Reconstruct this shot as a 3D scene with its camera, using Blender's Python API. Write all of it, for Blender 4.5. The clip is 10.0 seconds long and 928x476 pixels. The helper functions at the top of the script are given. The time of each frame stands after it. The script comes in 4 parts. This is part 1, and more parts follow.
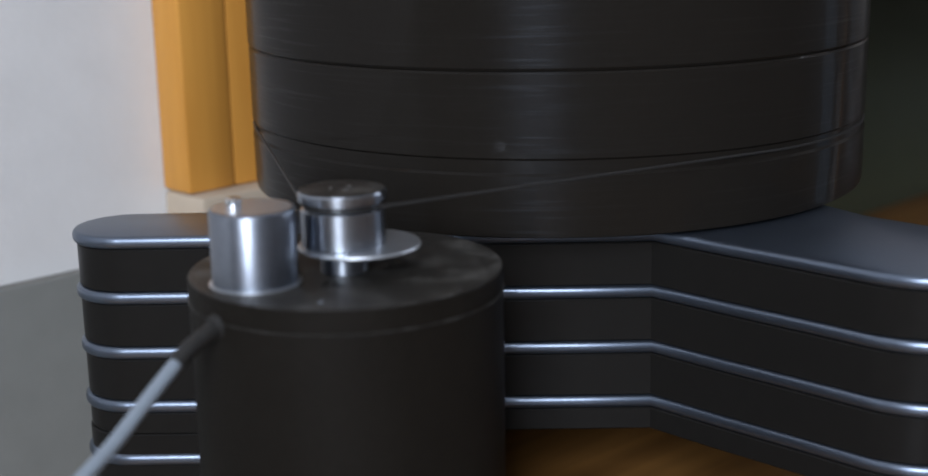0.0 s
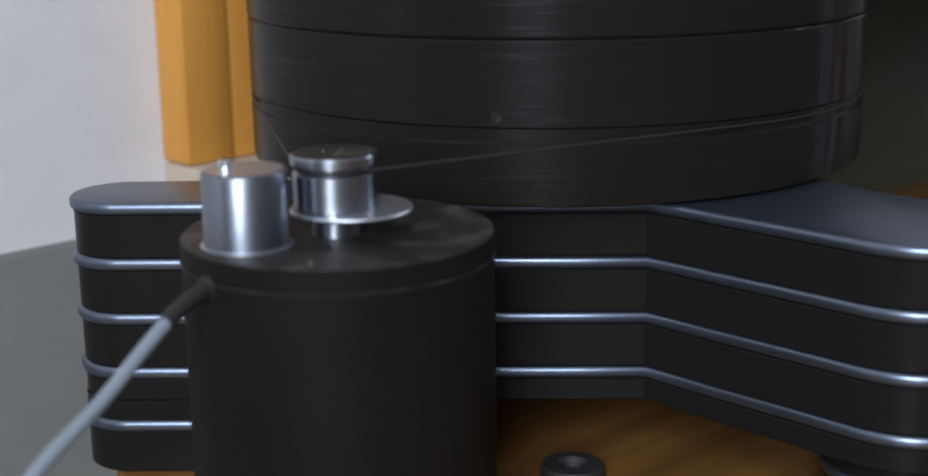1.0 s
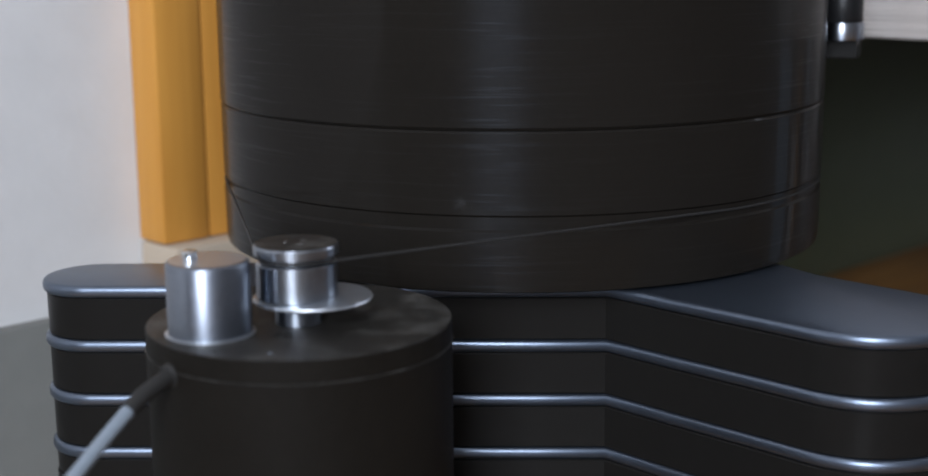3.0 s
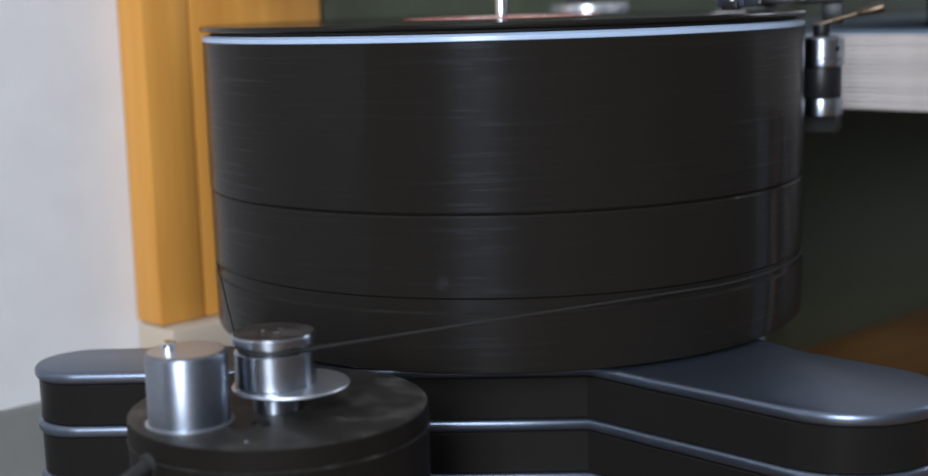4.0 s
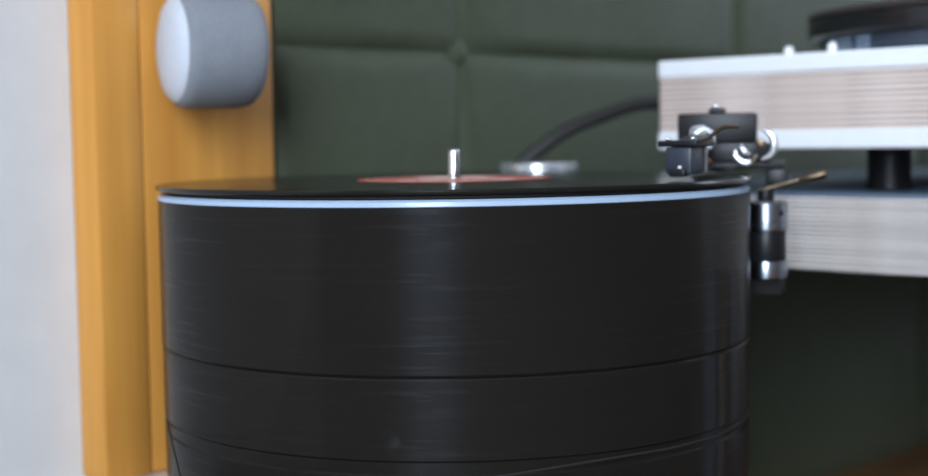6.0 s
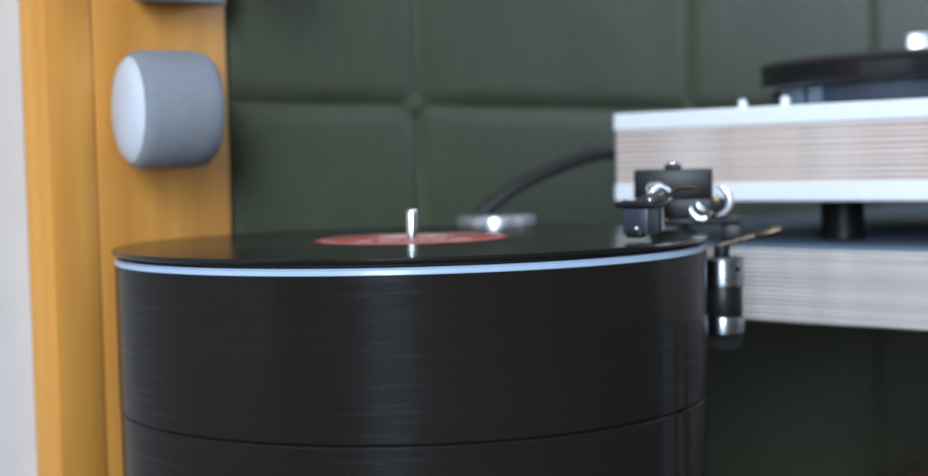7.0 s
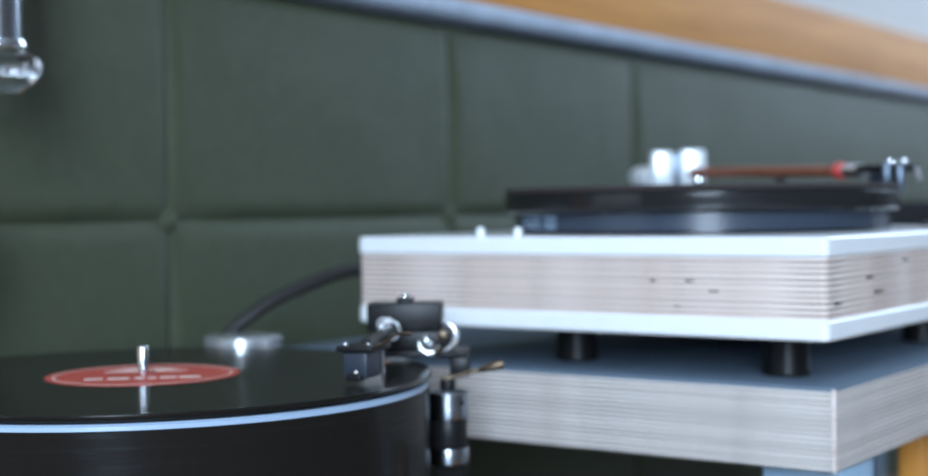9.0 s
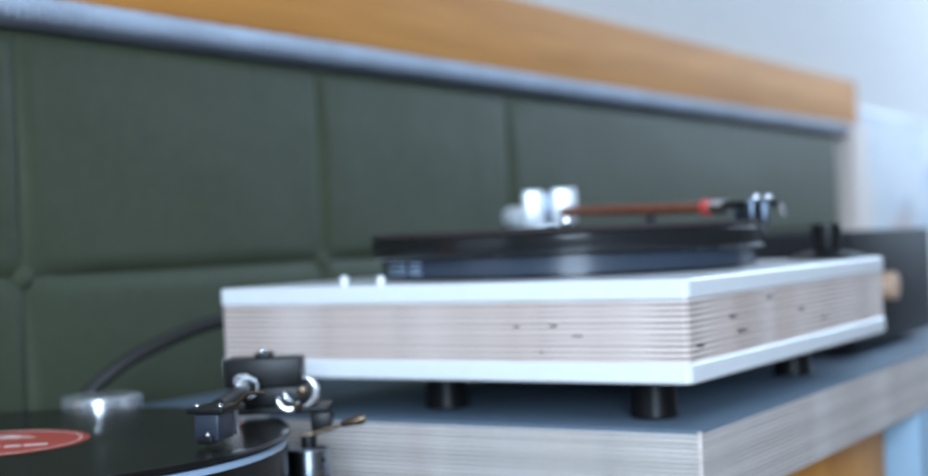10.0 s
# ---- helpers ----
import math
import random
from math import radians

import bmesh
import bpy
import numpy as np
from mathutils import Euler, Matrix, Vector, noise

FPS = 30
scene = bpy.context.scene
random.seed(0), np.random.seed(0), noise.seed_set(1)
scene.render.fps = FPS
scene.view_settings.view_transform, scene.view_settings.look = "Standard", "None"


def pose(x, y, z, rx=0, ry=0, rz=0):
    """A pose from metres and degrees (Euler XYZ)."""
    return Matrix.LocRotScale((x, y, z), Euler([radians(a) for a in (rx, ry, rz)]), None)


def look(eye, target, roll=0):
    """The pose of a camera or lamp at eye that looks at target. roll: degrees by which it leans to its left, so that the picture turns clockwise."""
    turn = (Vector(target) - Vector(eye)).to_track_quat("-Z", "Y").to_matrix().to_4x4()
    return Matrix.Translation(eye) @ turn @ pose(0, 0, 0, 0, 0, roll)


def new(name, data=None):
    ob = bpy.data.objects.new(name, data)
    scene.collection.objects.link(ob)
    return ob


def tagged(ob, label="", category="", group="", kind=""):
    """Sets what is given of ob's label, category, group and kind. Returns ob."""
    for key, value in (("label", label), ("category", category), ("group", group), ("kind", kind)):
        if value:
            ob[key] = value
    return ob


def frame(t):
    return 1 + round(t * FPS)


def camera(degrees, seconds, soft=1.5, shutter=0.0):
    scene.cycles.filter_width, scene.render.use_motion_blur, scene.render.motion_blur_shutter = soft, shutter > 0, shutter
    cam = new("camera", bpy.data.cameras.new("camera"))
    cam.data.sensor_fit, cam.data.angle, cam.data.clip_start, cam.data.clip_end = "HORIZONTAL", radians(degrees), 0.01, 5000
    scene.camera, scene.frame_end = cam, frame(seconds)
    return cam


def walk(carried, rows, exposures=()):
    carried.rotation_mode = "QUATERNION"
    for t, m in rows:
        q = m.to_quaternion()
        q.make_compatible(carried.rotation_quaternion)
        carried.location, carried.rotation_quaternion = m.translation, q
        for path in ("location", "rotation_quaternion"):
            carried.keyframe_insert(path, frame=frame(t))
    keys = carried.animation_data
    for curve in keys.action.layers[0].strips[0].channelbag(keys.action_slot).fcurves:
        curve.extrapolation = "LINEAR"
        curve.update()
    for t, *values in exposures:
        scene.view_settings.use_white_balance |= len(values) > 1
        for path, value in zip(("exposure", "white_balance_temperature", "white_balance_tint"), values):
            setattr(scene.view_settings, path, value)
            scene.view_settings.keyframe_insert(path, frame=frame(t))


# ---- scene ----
# ---- camera ----
cam = camera(35.5, 10.0)
cam.data.dof.use_dof = True
cam.data.dof.focus_distance = 0.60
cam.data.dof.aperture_fstop = 6.3
# seconds, eye, target, roll
PATH = [
    (0.0, (-0.5350, -0.4830, 0.2926), (0.1422, 0.2133, 0.0548), -1.25),
    (0.5, (-0.5341, -0.4859, 0.2876), (0.1390, 0.2127, 0.0448), -1.26),
    (1.0, (-0.5326, -0.4896, 0.2839), (0.1384, 0.2106, 0.0399), -0.84),
    (1.5, (-0.5308, -0.4902, 0.2830), (0.1425, 0.2089, 0.0422), -0.60),
    (2.0, (-0.5320, -0.4927, 0.2857), (0.1459, 0.2046, 0.0530), -0.25),
    (2.5, (-0.5347, -0.4977, 0.2917), (0.1486, 0.1984, 0.0710), -0.09),
    (4.0, (-0.5252, -0.5262, 0.3085), (0.1491, 0.1909, 0.1462), -1.66),
    (4.5, (-0.5287, -0.5283, 0.3145), (0.1540, 0.1845, 0.1725), -1.51),
    (5.0, (-0.5310, -0.5293, 0.3166), (0.1599, 0.1806, 0.2005), -1.45),
    (5.5, (-0.5315, -0.5282, 0.3161), (0.1686, 0.1782, 0.2281), -0.89),
    (7.0, (-0.5319, -0.5272, 0.3368), (0.2009, 0.1488, 0.2858), -1.40),
    (7.5, (-0.5308, -0.5372, 0.3438), (0.2153, 0.1285, 0.2971), -1.22),
    (8.0, (-0.5321, -0.5576, 0.3562), (0.2359, 0.0872, 0.3176), -0.90),
    (8.5, (-0.5321, -0.5731, 0.3711), (0.2600, 0.0406, 0.3424), -0.43),
    (9.0, (-0.5202, -0.5788, 0.3832), (0.2949, 0.0024, 0.3637), -0.75),
    (9.5, (-0.5063, -0.5828, 0.3877), (0.3282, -0.0307, 0.3809), -1.33),
    (10.0, (-0.4947, -0.5886, 0.3919), (0.3582, -0.0666, 0.3927), -2.34),
]
walk(cam, [(t, look(e, g, r)) for t, e, g, r in PATH], exposures=((0.0, -0.28, 6500, 17), (2.7, -0.24, 6500, 17), (4.5, -0.09, 6350, 16), (7.0, 0.0, 6000, 11), (8.5, 0.0, 5700, 9), (10.0, -0.03, 5600, 8)))

# ---- world and light ----
world = bpy.data.worlds.new("sky")
scene.world = world
world.use_nodes = True
wn = world.node_tree
sky = wn.nodes.new("ShaderNodeTexSky")
sky.sky_type, sky.sun_disc = "NISHITA", False
sky.sun_elevation, sky.sun_rotation = radians(40), radians(200)
wn.links.new(sky.outputs[0], wn.nodes["Background"].inputs[0])
wn.nodes["Background"].inputs[1].default_value = 0.12


def window_light(name, eye, target, w, h, watts, colour):
    lamp = bpy.data.lights.new(name, "AREA")
    lamp.shape, lamp.size, lamp.size_y = "RECTANGLE", w, h
    lamp.energy, lamp.color = watts, colour
    ob = new(name, lamp)
    ob.matrix_world = look(eye, target)
    return ob


# daylight entering by the west window (behind the camera) and the east window
window_light("west_window_light", (-2.96, -2.15, 1.52), (0.2, -0.2, 0.35), 1.05, 2.3, 200, (0.80, 0.91, 1.0))
window_light("east_window_light", (3.55, -0.95, 1.55), (0.2, -0.6, 0.3), 1.6, 2.0, 62, (0.78, 0.89, 1.0))

# ---- materials ----


def material(name, colour, rough=0.5, metal=0.0, vary=0.12, scale=40.0, bump=0.0, bump_scale=300.0, coat=0.0, spread=0.0, spec=0.5):
    """Painted or plain surface with two scales of mottling, uneven gloss and a fine relief."""
    m = bpy.data.materials.new(name)
    m.use_nodes = True
    nt = m.node_tree
    b = nt.nodes["Principled BSDF"]
    b.inputs["Metallic"].default_value = metal
    b.inputs["Coat Weight"].default_value = coat
    b.inputs["Specular IOR Level"].default_value = spec
    tc = nt.nodes.new("ShaderNodeTexCoord")
    big = nt.nodes.new("ShaderNodeTexNoise")
    big.inputs["Scale"].default_value, big.inputs["Detail"].default_value = scale * 0.25, 4
    small = nt.nodes.new("ShaderNodeTexNoise")
    small.inputs["Scale"].default_value, small.inputs["Detail"].default_value = scale * 6, 3
    for n in (big, small):
        nt.links.new(tc.outputs["Object"], n.inputs["Vector"])
    mix = nt.nodes.new("ShaderNodeMath")
    mix.operation = "ADD"
    nt.links.new(big.outputs[0], mix.inputs[0])
    nt.links.new(small.outputs[0], mix.inputs[1])
    ramp = nt.nodes.new("ShaderNodeMapRange")
    ramp.inputs[1].default_value, ramp.inputs[2].default_value = 0.6, 1.4
    ramp.inputs[3].default_value, ramp.inputs[4].default_value = 1 - vary, 1 + vary
    nt.links.new(mix.outputs[0], ramp.inputs[0])
    vm = nt.nodes.new("ShaderNodeVectorMath")
    vm.operation = "SCALE"
    vm.inputs[0].default_value = colour
    last = ramp.outputs[0]
    if spread:
        info = nt.nodes.new("ShaderNodeObjectInfo")
        mr = nt.nodes.new("ShaderNodeMapRange")
        mr.inputs[3].default_value, mr.inputs[4].default_value = 1 - spread, 1 + spread
        nt.links.new(info.outputs["Random"], mr.inputs[0])
        mu = nt.nodes.new("ShaderNodeMath")
        mu.operation = "MULTIPLY"
        nt.links.new(last, mu.inputs[0])
        nt.links.new(mr.outputs[0], mu.inputs[1])
        last = mu.outputs[0]
    nt.links.new(last, vm.inputs["Scale"])
    nt.links.new(vm.outputs[0], b.inputs["Base Color"])
    rr = nt.nodes.new("ShaderNodeMapRange")
    rr.inputs[3].default_value, rr.inputs[4].default_value = max(0.02, rough - 0.06), min(1, rough + 0.08)
    nt.links.new(big.outputs[0], rr.inputs[0])
    nt.links.new(rr.outputs[0], b.inputs["Roughness"])
    if bump:
        g = nt.nodes.new("ShaderNodeTexNoise")
        g.inputs["Scale"].default_value, g.inputs["Detail"].default_value = bump_scale, 5
        nt.links.new(tc.outputs["Object"], g.inputs["Vector"])
        bp = nt.nodes.new("ShaderNodeBump")
        bp.inputs["Strength"].default_value, bp.inputs["Distance"].default_value = bump, 0.001
        nt.links.new(g.outputs[0], bp.inputs["Height"])
        nt.links.new(bp.outputs[0], b.inputs["Normal"])
    return m


def dusty(*a, **k):
    """A material with fine pale dust specks."""
    m = material(*a, **k)
    nt = m.node_tree
    b = nt.nodes["Principled BSDF"]
    tc = nt.nodes["Texture Coordinate"]
    old = b.inputs["Base Color"].links[0].from_socket
    n1 = nt.nodes.new("ShaderNodeTexNoise")
    n1.inputs["Scale"].default_value, n1.inputs["Detail"].default_value = 1500.0, 2
    n2 = nt.nodes.new("ShaderNodeTexNoise")
    n2.inputs["Scale"].default_value, n2.inputs["Detail"].default_value = 60.0, 3
    for n in (n1, n2):
        nt.links.new(tc.outputs["Object"], n.inputs["Vector"])
    mu = nt.nodes.new("ShaderNodeMath")
    mu.operation = "MULTIPLY"
    nt.links.new(n1.outputs[0], mu.inputs[0])
    nt.links.new(n2.outputs[0], mu.inputs[1])
    mr = nt.nodes.new("ShaderNodeMapRange")
    mr.inputs[1].default_value, mr.inputs[2].default_value, mr.inputs[4].default_value = 0.285, 0.345, 0.6
    nt.links.new(mu.outputs[0], mr.inputs[0])
    mx = nt.nodes.new("ShaderNodeMix")
    mx.data_type = "RGBA"
    nt.links.new(mr.outputs[0], mx.inputs[0])
    nt.links.new(old, mx.inputs[6])
    mx.inputs[7].default_value = (0.13, 0.125, 0.115, 1)
    nt.links.new(mx.outputs[2], b.inputs["Base Color"])
    return m


def turned(name, colour, rough, metal, lines=900.0, strength=0.15, axis=2, vary=0.1, stretch=0.02, coat=0.0, rings=False, spec=0.5, aniso=0.0, uneven=1.0, broken=0.0):
    """Lathe-turned or brushed surface: fine lines that run round (or along) one axis."""
    m = material(name, colour, rough, metal, vary, 60.0, coat=coat, spec=spec)
    nt = m.node_tree
    b = nt.nodes["Principled BSDF"]
    tc = nt.nodes["Texture Coordinate"]
    g = nt.nodes.new("ShaderNodeTexNoise")
    g.inputs["Scale"].default_value, g.inputs["Detail"].default_value, g.inputs["Roughness"].default_value = 1.0, 5, 0.7
    if rings:
        ln = nt.nodes.new("ShaderNodeVectorMath")
        ln.operation = "LENGTH"
        nt.links.new(tc.outputs["Object"], ln.inputs[0])
        co = nt.nodes.new("ShaderNodeCombineXYZ")
        mu = nt.nodes.new("ShaderNodeMath")
        mu.operation = "MULTIPLY"
        mu.inputs[1].default_value = lines
        nt.links.new(ln.outputs["Value"], mu.inputs[0])
        nt.links.new(mu.outputs[0], co.inputs[0])
        src = co.outputs[0]
    else:
        mp = nt.nodes.new("ShaderNodeMapping")
        s = [lines * stretch] * 3
        s[axis] = lines
        mp.inputs["Scale"].default_value = s
        nt.links.new(tc.outputs["Object"], mp.inputs[0])
        src = mp.outputs[0]
    nt.links.new(src, g.inputs["Vector"])
    bp = nt.nodes.new("ShaderNodeBump")
    bp.inputs["Strength"].default_value, bp.inputs["Distance"].default_value = strength, 0.0006
    nt.links.new(g.outputs[0], bp.inputs["Height"])
    nt.links.new(bp.outputs[0], b.inputs["Normal"])
    if aniso:
        tg = nt.nodes.new("ShaderNodeTangent")
        tg.direction_type, tg.axis = "RADIAL", "Z"
        nt.links.new(tg.outputs[0], b.inputs["Tangent"])
        b.inputs["Anisotropic"].default_value, b.inputs["Anisotropic Rotation"].default_value = aniso, 0.25
    rr = nt.nodes.new("ShaderNodeMapRange")
    rr.inputs[3].default_value, rr.inputs[4].default_value = max(0.03, rough - 0.1 * uneven), rough + 0.14 * uneven
    nt.links.new(g.outputs[0], rr.inputs[0])
    nt.links.new(rr.outputs[0], b.inputs["Roughness"])
    if broken:
        sp = nt.nodes.new("ShaderNodeMapRange")
        sp.inputs[1].default_value, sp.inputs[2].default_value = 0.54, 0.74
        sp.inputs[3].default_value, sp.inputs[4].default_value = spec, broken
        nt.links.new(g.outputs[0], sp.inputs[0])
        nt.links.new(sp.outputs[0], b.inputs["Specular IOR Level"])
    return m


def wood(name, dark, light, rough=0.45, along=0, scale=9.0, coat=0.0, spread=0.0):
    m = bpy.data.materials.new(name)
    m.use_nodes = True
    nt = m.node_tree
    b = nt.nodes["Principled BSDF"]
    b.inputs["Roughness"].default_value, b.inputs["Coat Weight"].default_value, b.inputs["Specular IOR Level"].default_value = rough, coat, 0.3
    tc = nt.nodes.new("ShaderNodeTexCoord")
    mp = nt.nodes.new("ShaderNodeMapping")
    s = [scale * 9] * 3
    if along == "sheet":
        s[0] = s[1] = scale * 0.6
    else:
        s[along] = scale * 0.6
    mp.inputs["Scale"].default_value = s
    nt.links.new(tc.outputs["Object"], mp.inputs[0])
    g = nt.nodes.new("ShaderNodeTexNoise")
    g.inputs["Scale"].default_value, g.inputs["Detail"].default_value, g.inputs["Distortion"].default_value = 1.0, 8, 0.6
    nt.links.new(mp.outputs[0], g.inputs["Vector"])
    r = nt.nodes.new("ShaderNodeValToRGB")
    r.color_ramp.elements[0].position, r.color_ramp.elements[1].position = 0.32, 0.68
    r.color_ramp.elements[0].color, r.color_ramp.elements[1].color = (*dark, 1), (*light, 1)
    nt.links.new(g.outputs[0], r.inputs[0])
    out = r.outputs[0]
    if spread:
        info = nt.nodes.new("ShaderNodeObjectInfo")
        mr = nt.nodes.new("ShaderNodeMapRange")
        mr.inputs[3].default_value, mr.inputs[4].default_value = 1 - spread, 1 + spread
        nt.links.new(info.outputs["Random"], mr.inputs[0])
        vm = nt.nodes.new("ShaderNodeVectorMath")
        vm.operation = "SCALE"
        nt.links.new(out, vm.inputs[0])
        nt.links.new(mr.outputs[0], vm.inputs["Scale"])
        out = vm.outputs[0]
    nt.links.new(out, b.inputs["Base Color"])
    bp = nt.nodes.new("ShaderNodeBump")
    bp.inputs["Strength"].default_value, bp.inputs["Distance"].default_value = 0.25, 0.0008
    nt.links.new(g.outputs[0], bp.inputs["Height"])
    nt.links.new(bp.outputs[0], b.inputs["Normal"])
    return m


def glass(name, colour, rough=0.03):
    m = bpy.data.materials.new(name)
    m.use_nodes = True
    b = m.node_tree.nodes["Principled BSDF"]
    b.inputs["Base Color"].default_value = (*colour, 1)
    b.inputs["Transmission Weight"].default_value, b.inputs["Roughness"].default_value, b.inputs["IOR"].default_value = 1.0, rough, 1.48
    return m


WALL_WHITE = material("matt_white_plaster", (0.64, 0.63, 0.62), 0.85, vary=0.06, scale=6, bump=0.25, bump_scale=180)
# assumed dark grey, set to cut bounce light from walls out of view
WALL_UNSEEN = material("unseen_wall_dark_grey", (0.19, 0.188, 0.19), 0.85, vary=0.08, scale=5)
CEILING = material("ceiling_paint", (0.62, 0.61, 0.60), 0.9, vary=0.04, scale=4)
FLOORWOOD = wood("floor_boards", (0.16, 0.09, 0.045), (0.30, 0.18, 0.09), 0.5, along=0, scale=3)
ORANGE = wood("orange_pine_panel", (0.50, 0.21, 0.035), (0.66, 0.31, 0.06), 0.5, along=2, scale=5)
ORANGE_X = wood("orange_pine_beam", (0.46, 0.19, 0.032), (0.62, 0.28, 0.055), 0.65, along=0, scale=5)
TABLEWOOD = wood("oiled_table_wood", (0.13, 0.058, 0.016), (0.235, 0.11, 0.03), 0.4, along=0, scale=6)
LEATHER = material("green_leatherette", (0.0600, 0.0690, 0.0425), 0.47, vary=0.14, scale=14, bump=0.5, bump_scale=900, spec=0.12)
TRIM = material("grey_blue_cord", (0.39, 0.44, 0.53), 0.7, vary=0.25, scale=60, bump=0.6, bump_scale=500)
FELT = material("grey_felt", (0.22, 0.235, 0.26), 0.85, vary=0.15, scale=90, bump=0.8, bump_scale=1200)
FELT_END = material("pale_grey_end_cap", (0.52, 0.55, 0.60), 0.6, vary=0.06, scale=50)
PLATTER_BLACK = turned("satin_black_platter", (0.0130, 0.0111, 0.0092), 0.34, 0.0, lines=480, strength=0.008, stretch=0.03, spec=0.04, aniso=0.88, broken=0.14, coat=0.10)
PLATTER_BLACK.node_tree.nodes["Principled BSDF"].inputs["Specular Tint"].default_value = (0.74, 0.85, 1.0, 1)
GLOSS_BLACK = turned("gloss_black_platter", (0.012, 0.012, 0.013), 0.16, 0.0, lines=300, strength=0.05, stretch=0.004)
SMOKE = turned("smoky_blue_acrylic", (0.035, 0.045, 0.065), 0.22, 0.0, lines=300, strength=0.05, stretch=0.004)
RIM_WHITE = material("frosted_acrylic_rim", (0.36, 0.46, 0.60), 0.28, vary=0.03, scale=20, coat=0.15)
ACRYLIC = material("black_acrylic", (0.011, 0.0102, 0.0093), 0.30, vary=0.1, scale=30, bump=0.03, bump_scale=40, spec=0.09)
PLATE = material("satin_dark_metal", (0.150, 0.180, 0.230), 0.32, 0.92, vary=0.05, scale=12, bump=0.02, bump_scale=700)
MOTOR_BLACK = material("powder_black_motor", (0.0108, 0.0092, 0.0075), 0.45, vary=0.2, scale=60, bump=0.3, bump_scale=1500, spec=0.06)
MOTOR_TOP = dusty("dusty_black_motor_top", (0.020, 0.0178, 0.0152), 0.45, vary=0.22, scale=190, bump=0.5, bump_scale=2200, spec=0.26)
ALU = turned("turned_aluminium", (0.35, 0.38, 0.425), 0.30, 1.0, lines=1800, strength=0.018, stretch=0.01, aniso=0.75, uneven=0.3)
CAP_ALU = turned("scuffed_aluminium", (0.25, 0.275, 0.32), 0.36, 1.0, lines=1400, strength=0.05, stretch=0.03, aniso=0.5, uneven=0.9)
ALU_FACE = turned("faced_aluminium", (0.60, 0.63, 0.67), 0.38, 1.0, lines=4200, strength=0.12, rings=True)
BRIGHT = material("bright_satin_silver", (0.78, 0.80, 0.83), 0.24, 0.8, vary=0.04, scale=80)
CHROME = material("polished_chrome", (0.75, 0.77, 0.80), 0.10, 1.0, vary=0.04, scale=80)
RUBBER = material("black_rubber", (0.014, 0.013, 0.012), 0.65, vary=0.15, scale=90, bump=0.2, bump_scale=900)
CABLE_GREY = material("grey_cable_sheath", (0.20, 0.235, 0.275), 0.42, vary=0.08, scale=60)
VINYL = turned("grooved_black_vinyl", (0.011, 0.0098, 0.0082), 0.17, 0.0, lines=2600, strength=0.05, rings=True, vary=0.05, spec=0.2, aniso=0.5)
LABEL_RED = material("red_paper_label", (0.40, 0.060, 0.036), 0.6, vary=0.10, scale=70)
PRINT = material("cream_print", (0.78, 0.70, 0.64), 0.6, vary=0.06, scale=90)
WHITE_PAINT = material("satin_white_lacquer", (0.80, 0.82, 0.84), 0.32, vary=0.03, scale=20, coat=0.2)
PLY_LIGHT = wood("birch_ply_face_grain", (0.62, 0.51, 0.45), (0.80, 0.72, 0.67), 0.55, along="sheet", scale=26, coat=0.05, spread=0.08)
PLY_DARK = wood("birch_ply_end_grain", (0.30, 0.21, 0.17), (0.66, 0.54, 0.48), 0.65, along="sheet", scale=34, coat=0.0, spread=0.14)
PLYX_LIGHT = wood("shelf_ply_face_grain", (0.58, 0.52, 0.48), (0.74, 0.69, 0.65), 0.55, along="sheet", scale=26, coat=0.05, spread=0.10)
PLYX_DARK = wood("shelf_ply_end_grain", (0.10, 0.08, 0.07), (0.36, 0.31, 0.28), 0.7, along="sheet", scale=34, coat=0.0, spread=0.16)
KNOT = material("dark_ply_void", (0.05, 0.032, 0.022), 0.8, vary=0.2, scale=80)
LAMINATE = material("blue_grey_laminate", (0.14, 0.185, 0.24), 0.42, vary=0.08, scale=50, bump=0.1, bump_scale=900)
BLUE_LEG = material("pale_blue_lacquer", (0.30, 0.43, 0.56), 0.5, vary=0.05, scale=20)
BLACK_PLASTIC = material("black_plastic", (0.009, 0.009, 0.0095), 0.36, vary=0.12, scale=60, bump=0.1, bump_scale=900, spec=0.24)
MATT_BLACK = material("matt_black_metal", (0.012, 0.012, 0.014), 0.6, vary=0.15, scale=60, spec=0.15)
NAVY_PLASTIC = material("dark_blue_cartridge", (0.018, 0.024, 0.038), 0.4, vary=0.12, scale=80)
BRASS = material("aged_brass", (0.10, 0.074, 0.05), 0.32, 1.0, vary=0.15, scale=80)
TEAK = wood("reddish_arm_wood", (0.13, 0.045, 0.025), (0.24, 0.09, 0.05), 0.4, along=0, scale=30)
RED_RING = material("red_lacquer", (0.60, 0.07, 0.06), 0.35, vary=0.05, scale=60)
SILVER_ARM = material("white_silver_arm_block", (0.74, 0.77, 0.80), 0.28, 0.35, vary=0.05, scale=60)
MAT = material("brown_black_felt_mat", (0.030, 0.022, 0.020), 0.85, vary=0.2, scale=90, bump=0.6, bump_scale=1600)
CRYSTAL = glass("clear_glass", (0.80, 0.84, 0.88), 0.16)
COPPER = material("copper_wire", (0.45, 0.16, 0.07), 0.35, 0.9, vary=0.05, scale=80)
TAN = material("tan_knob", (0.50, 0.33, 0.22), 0.5, vary=0.1, scale=60)



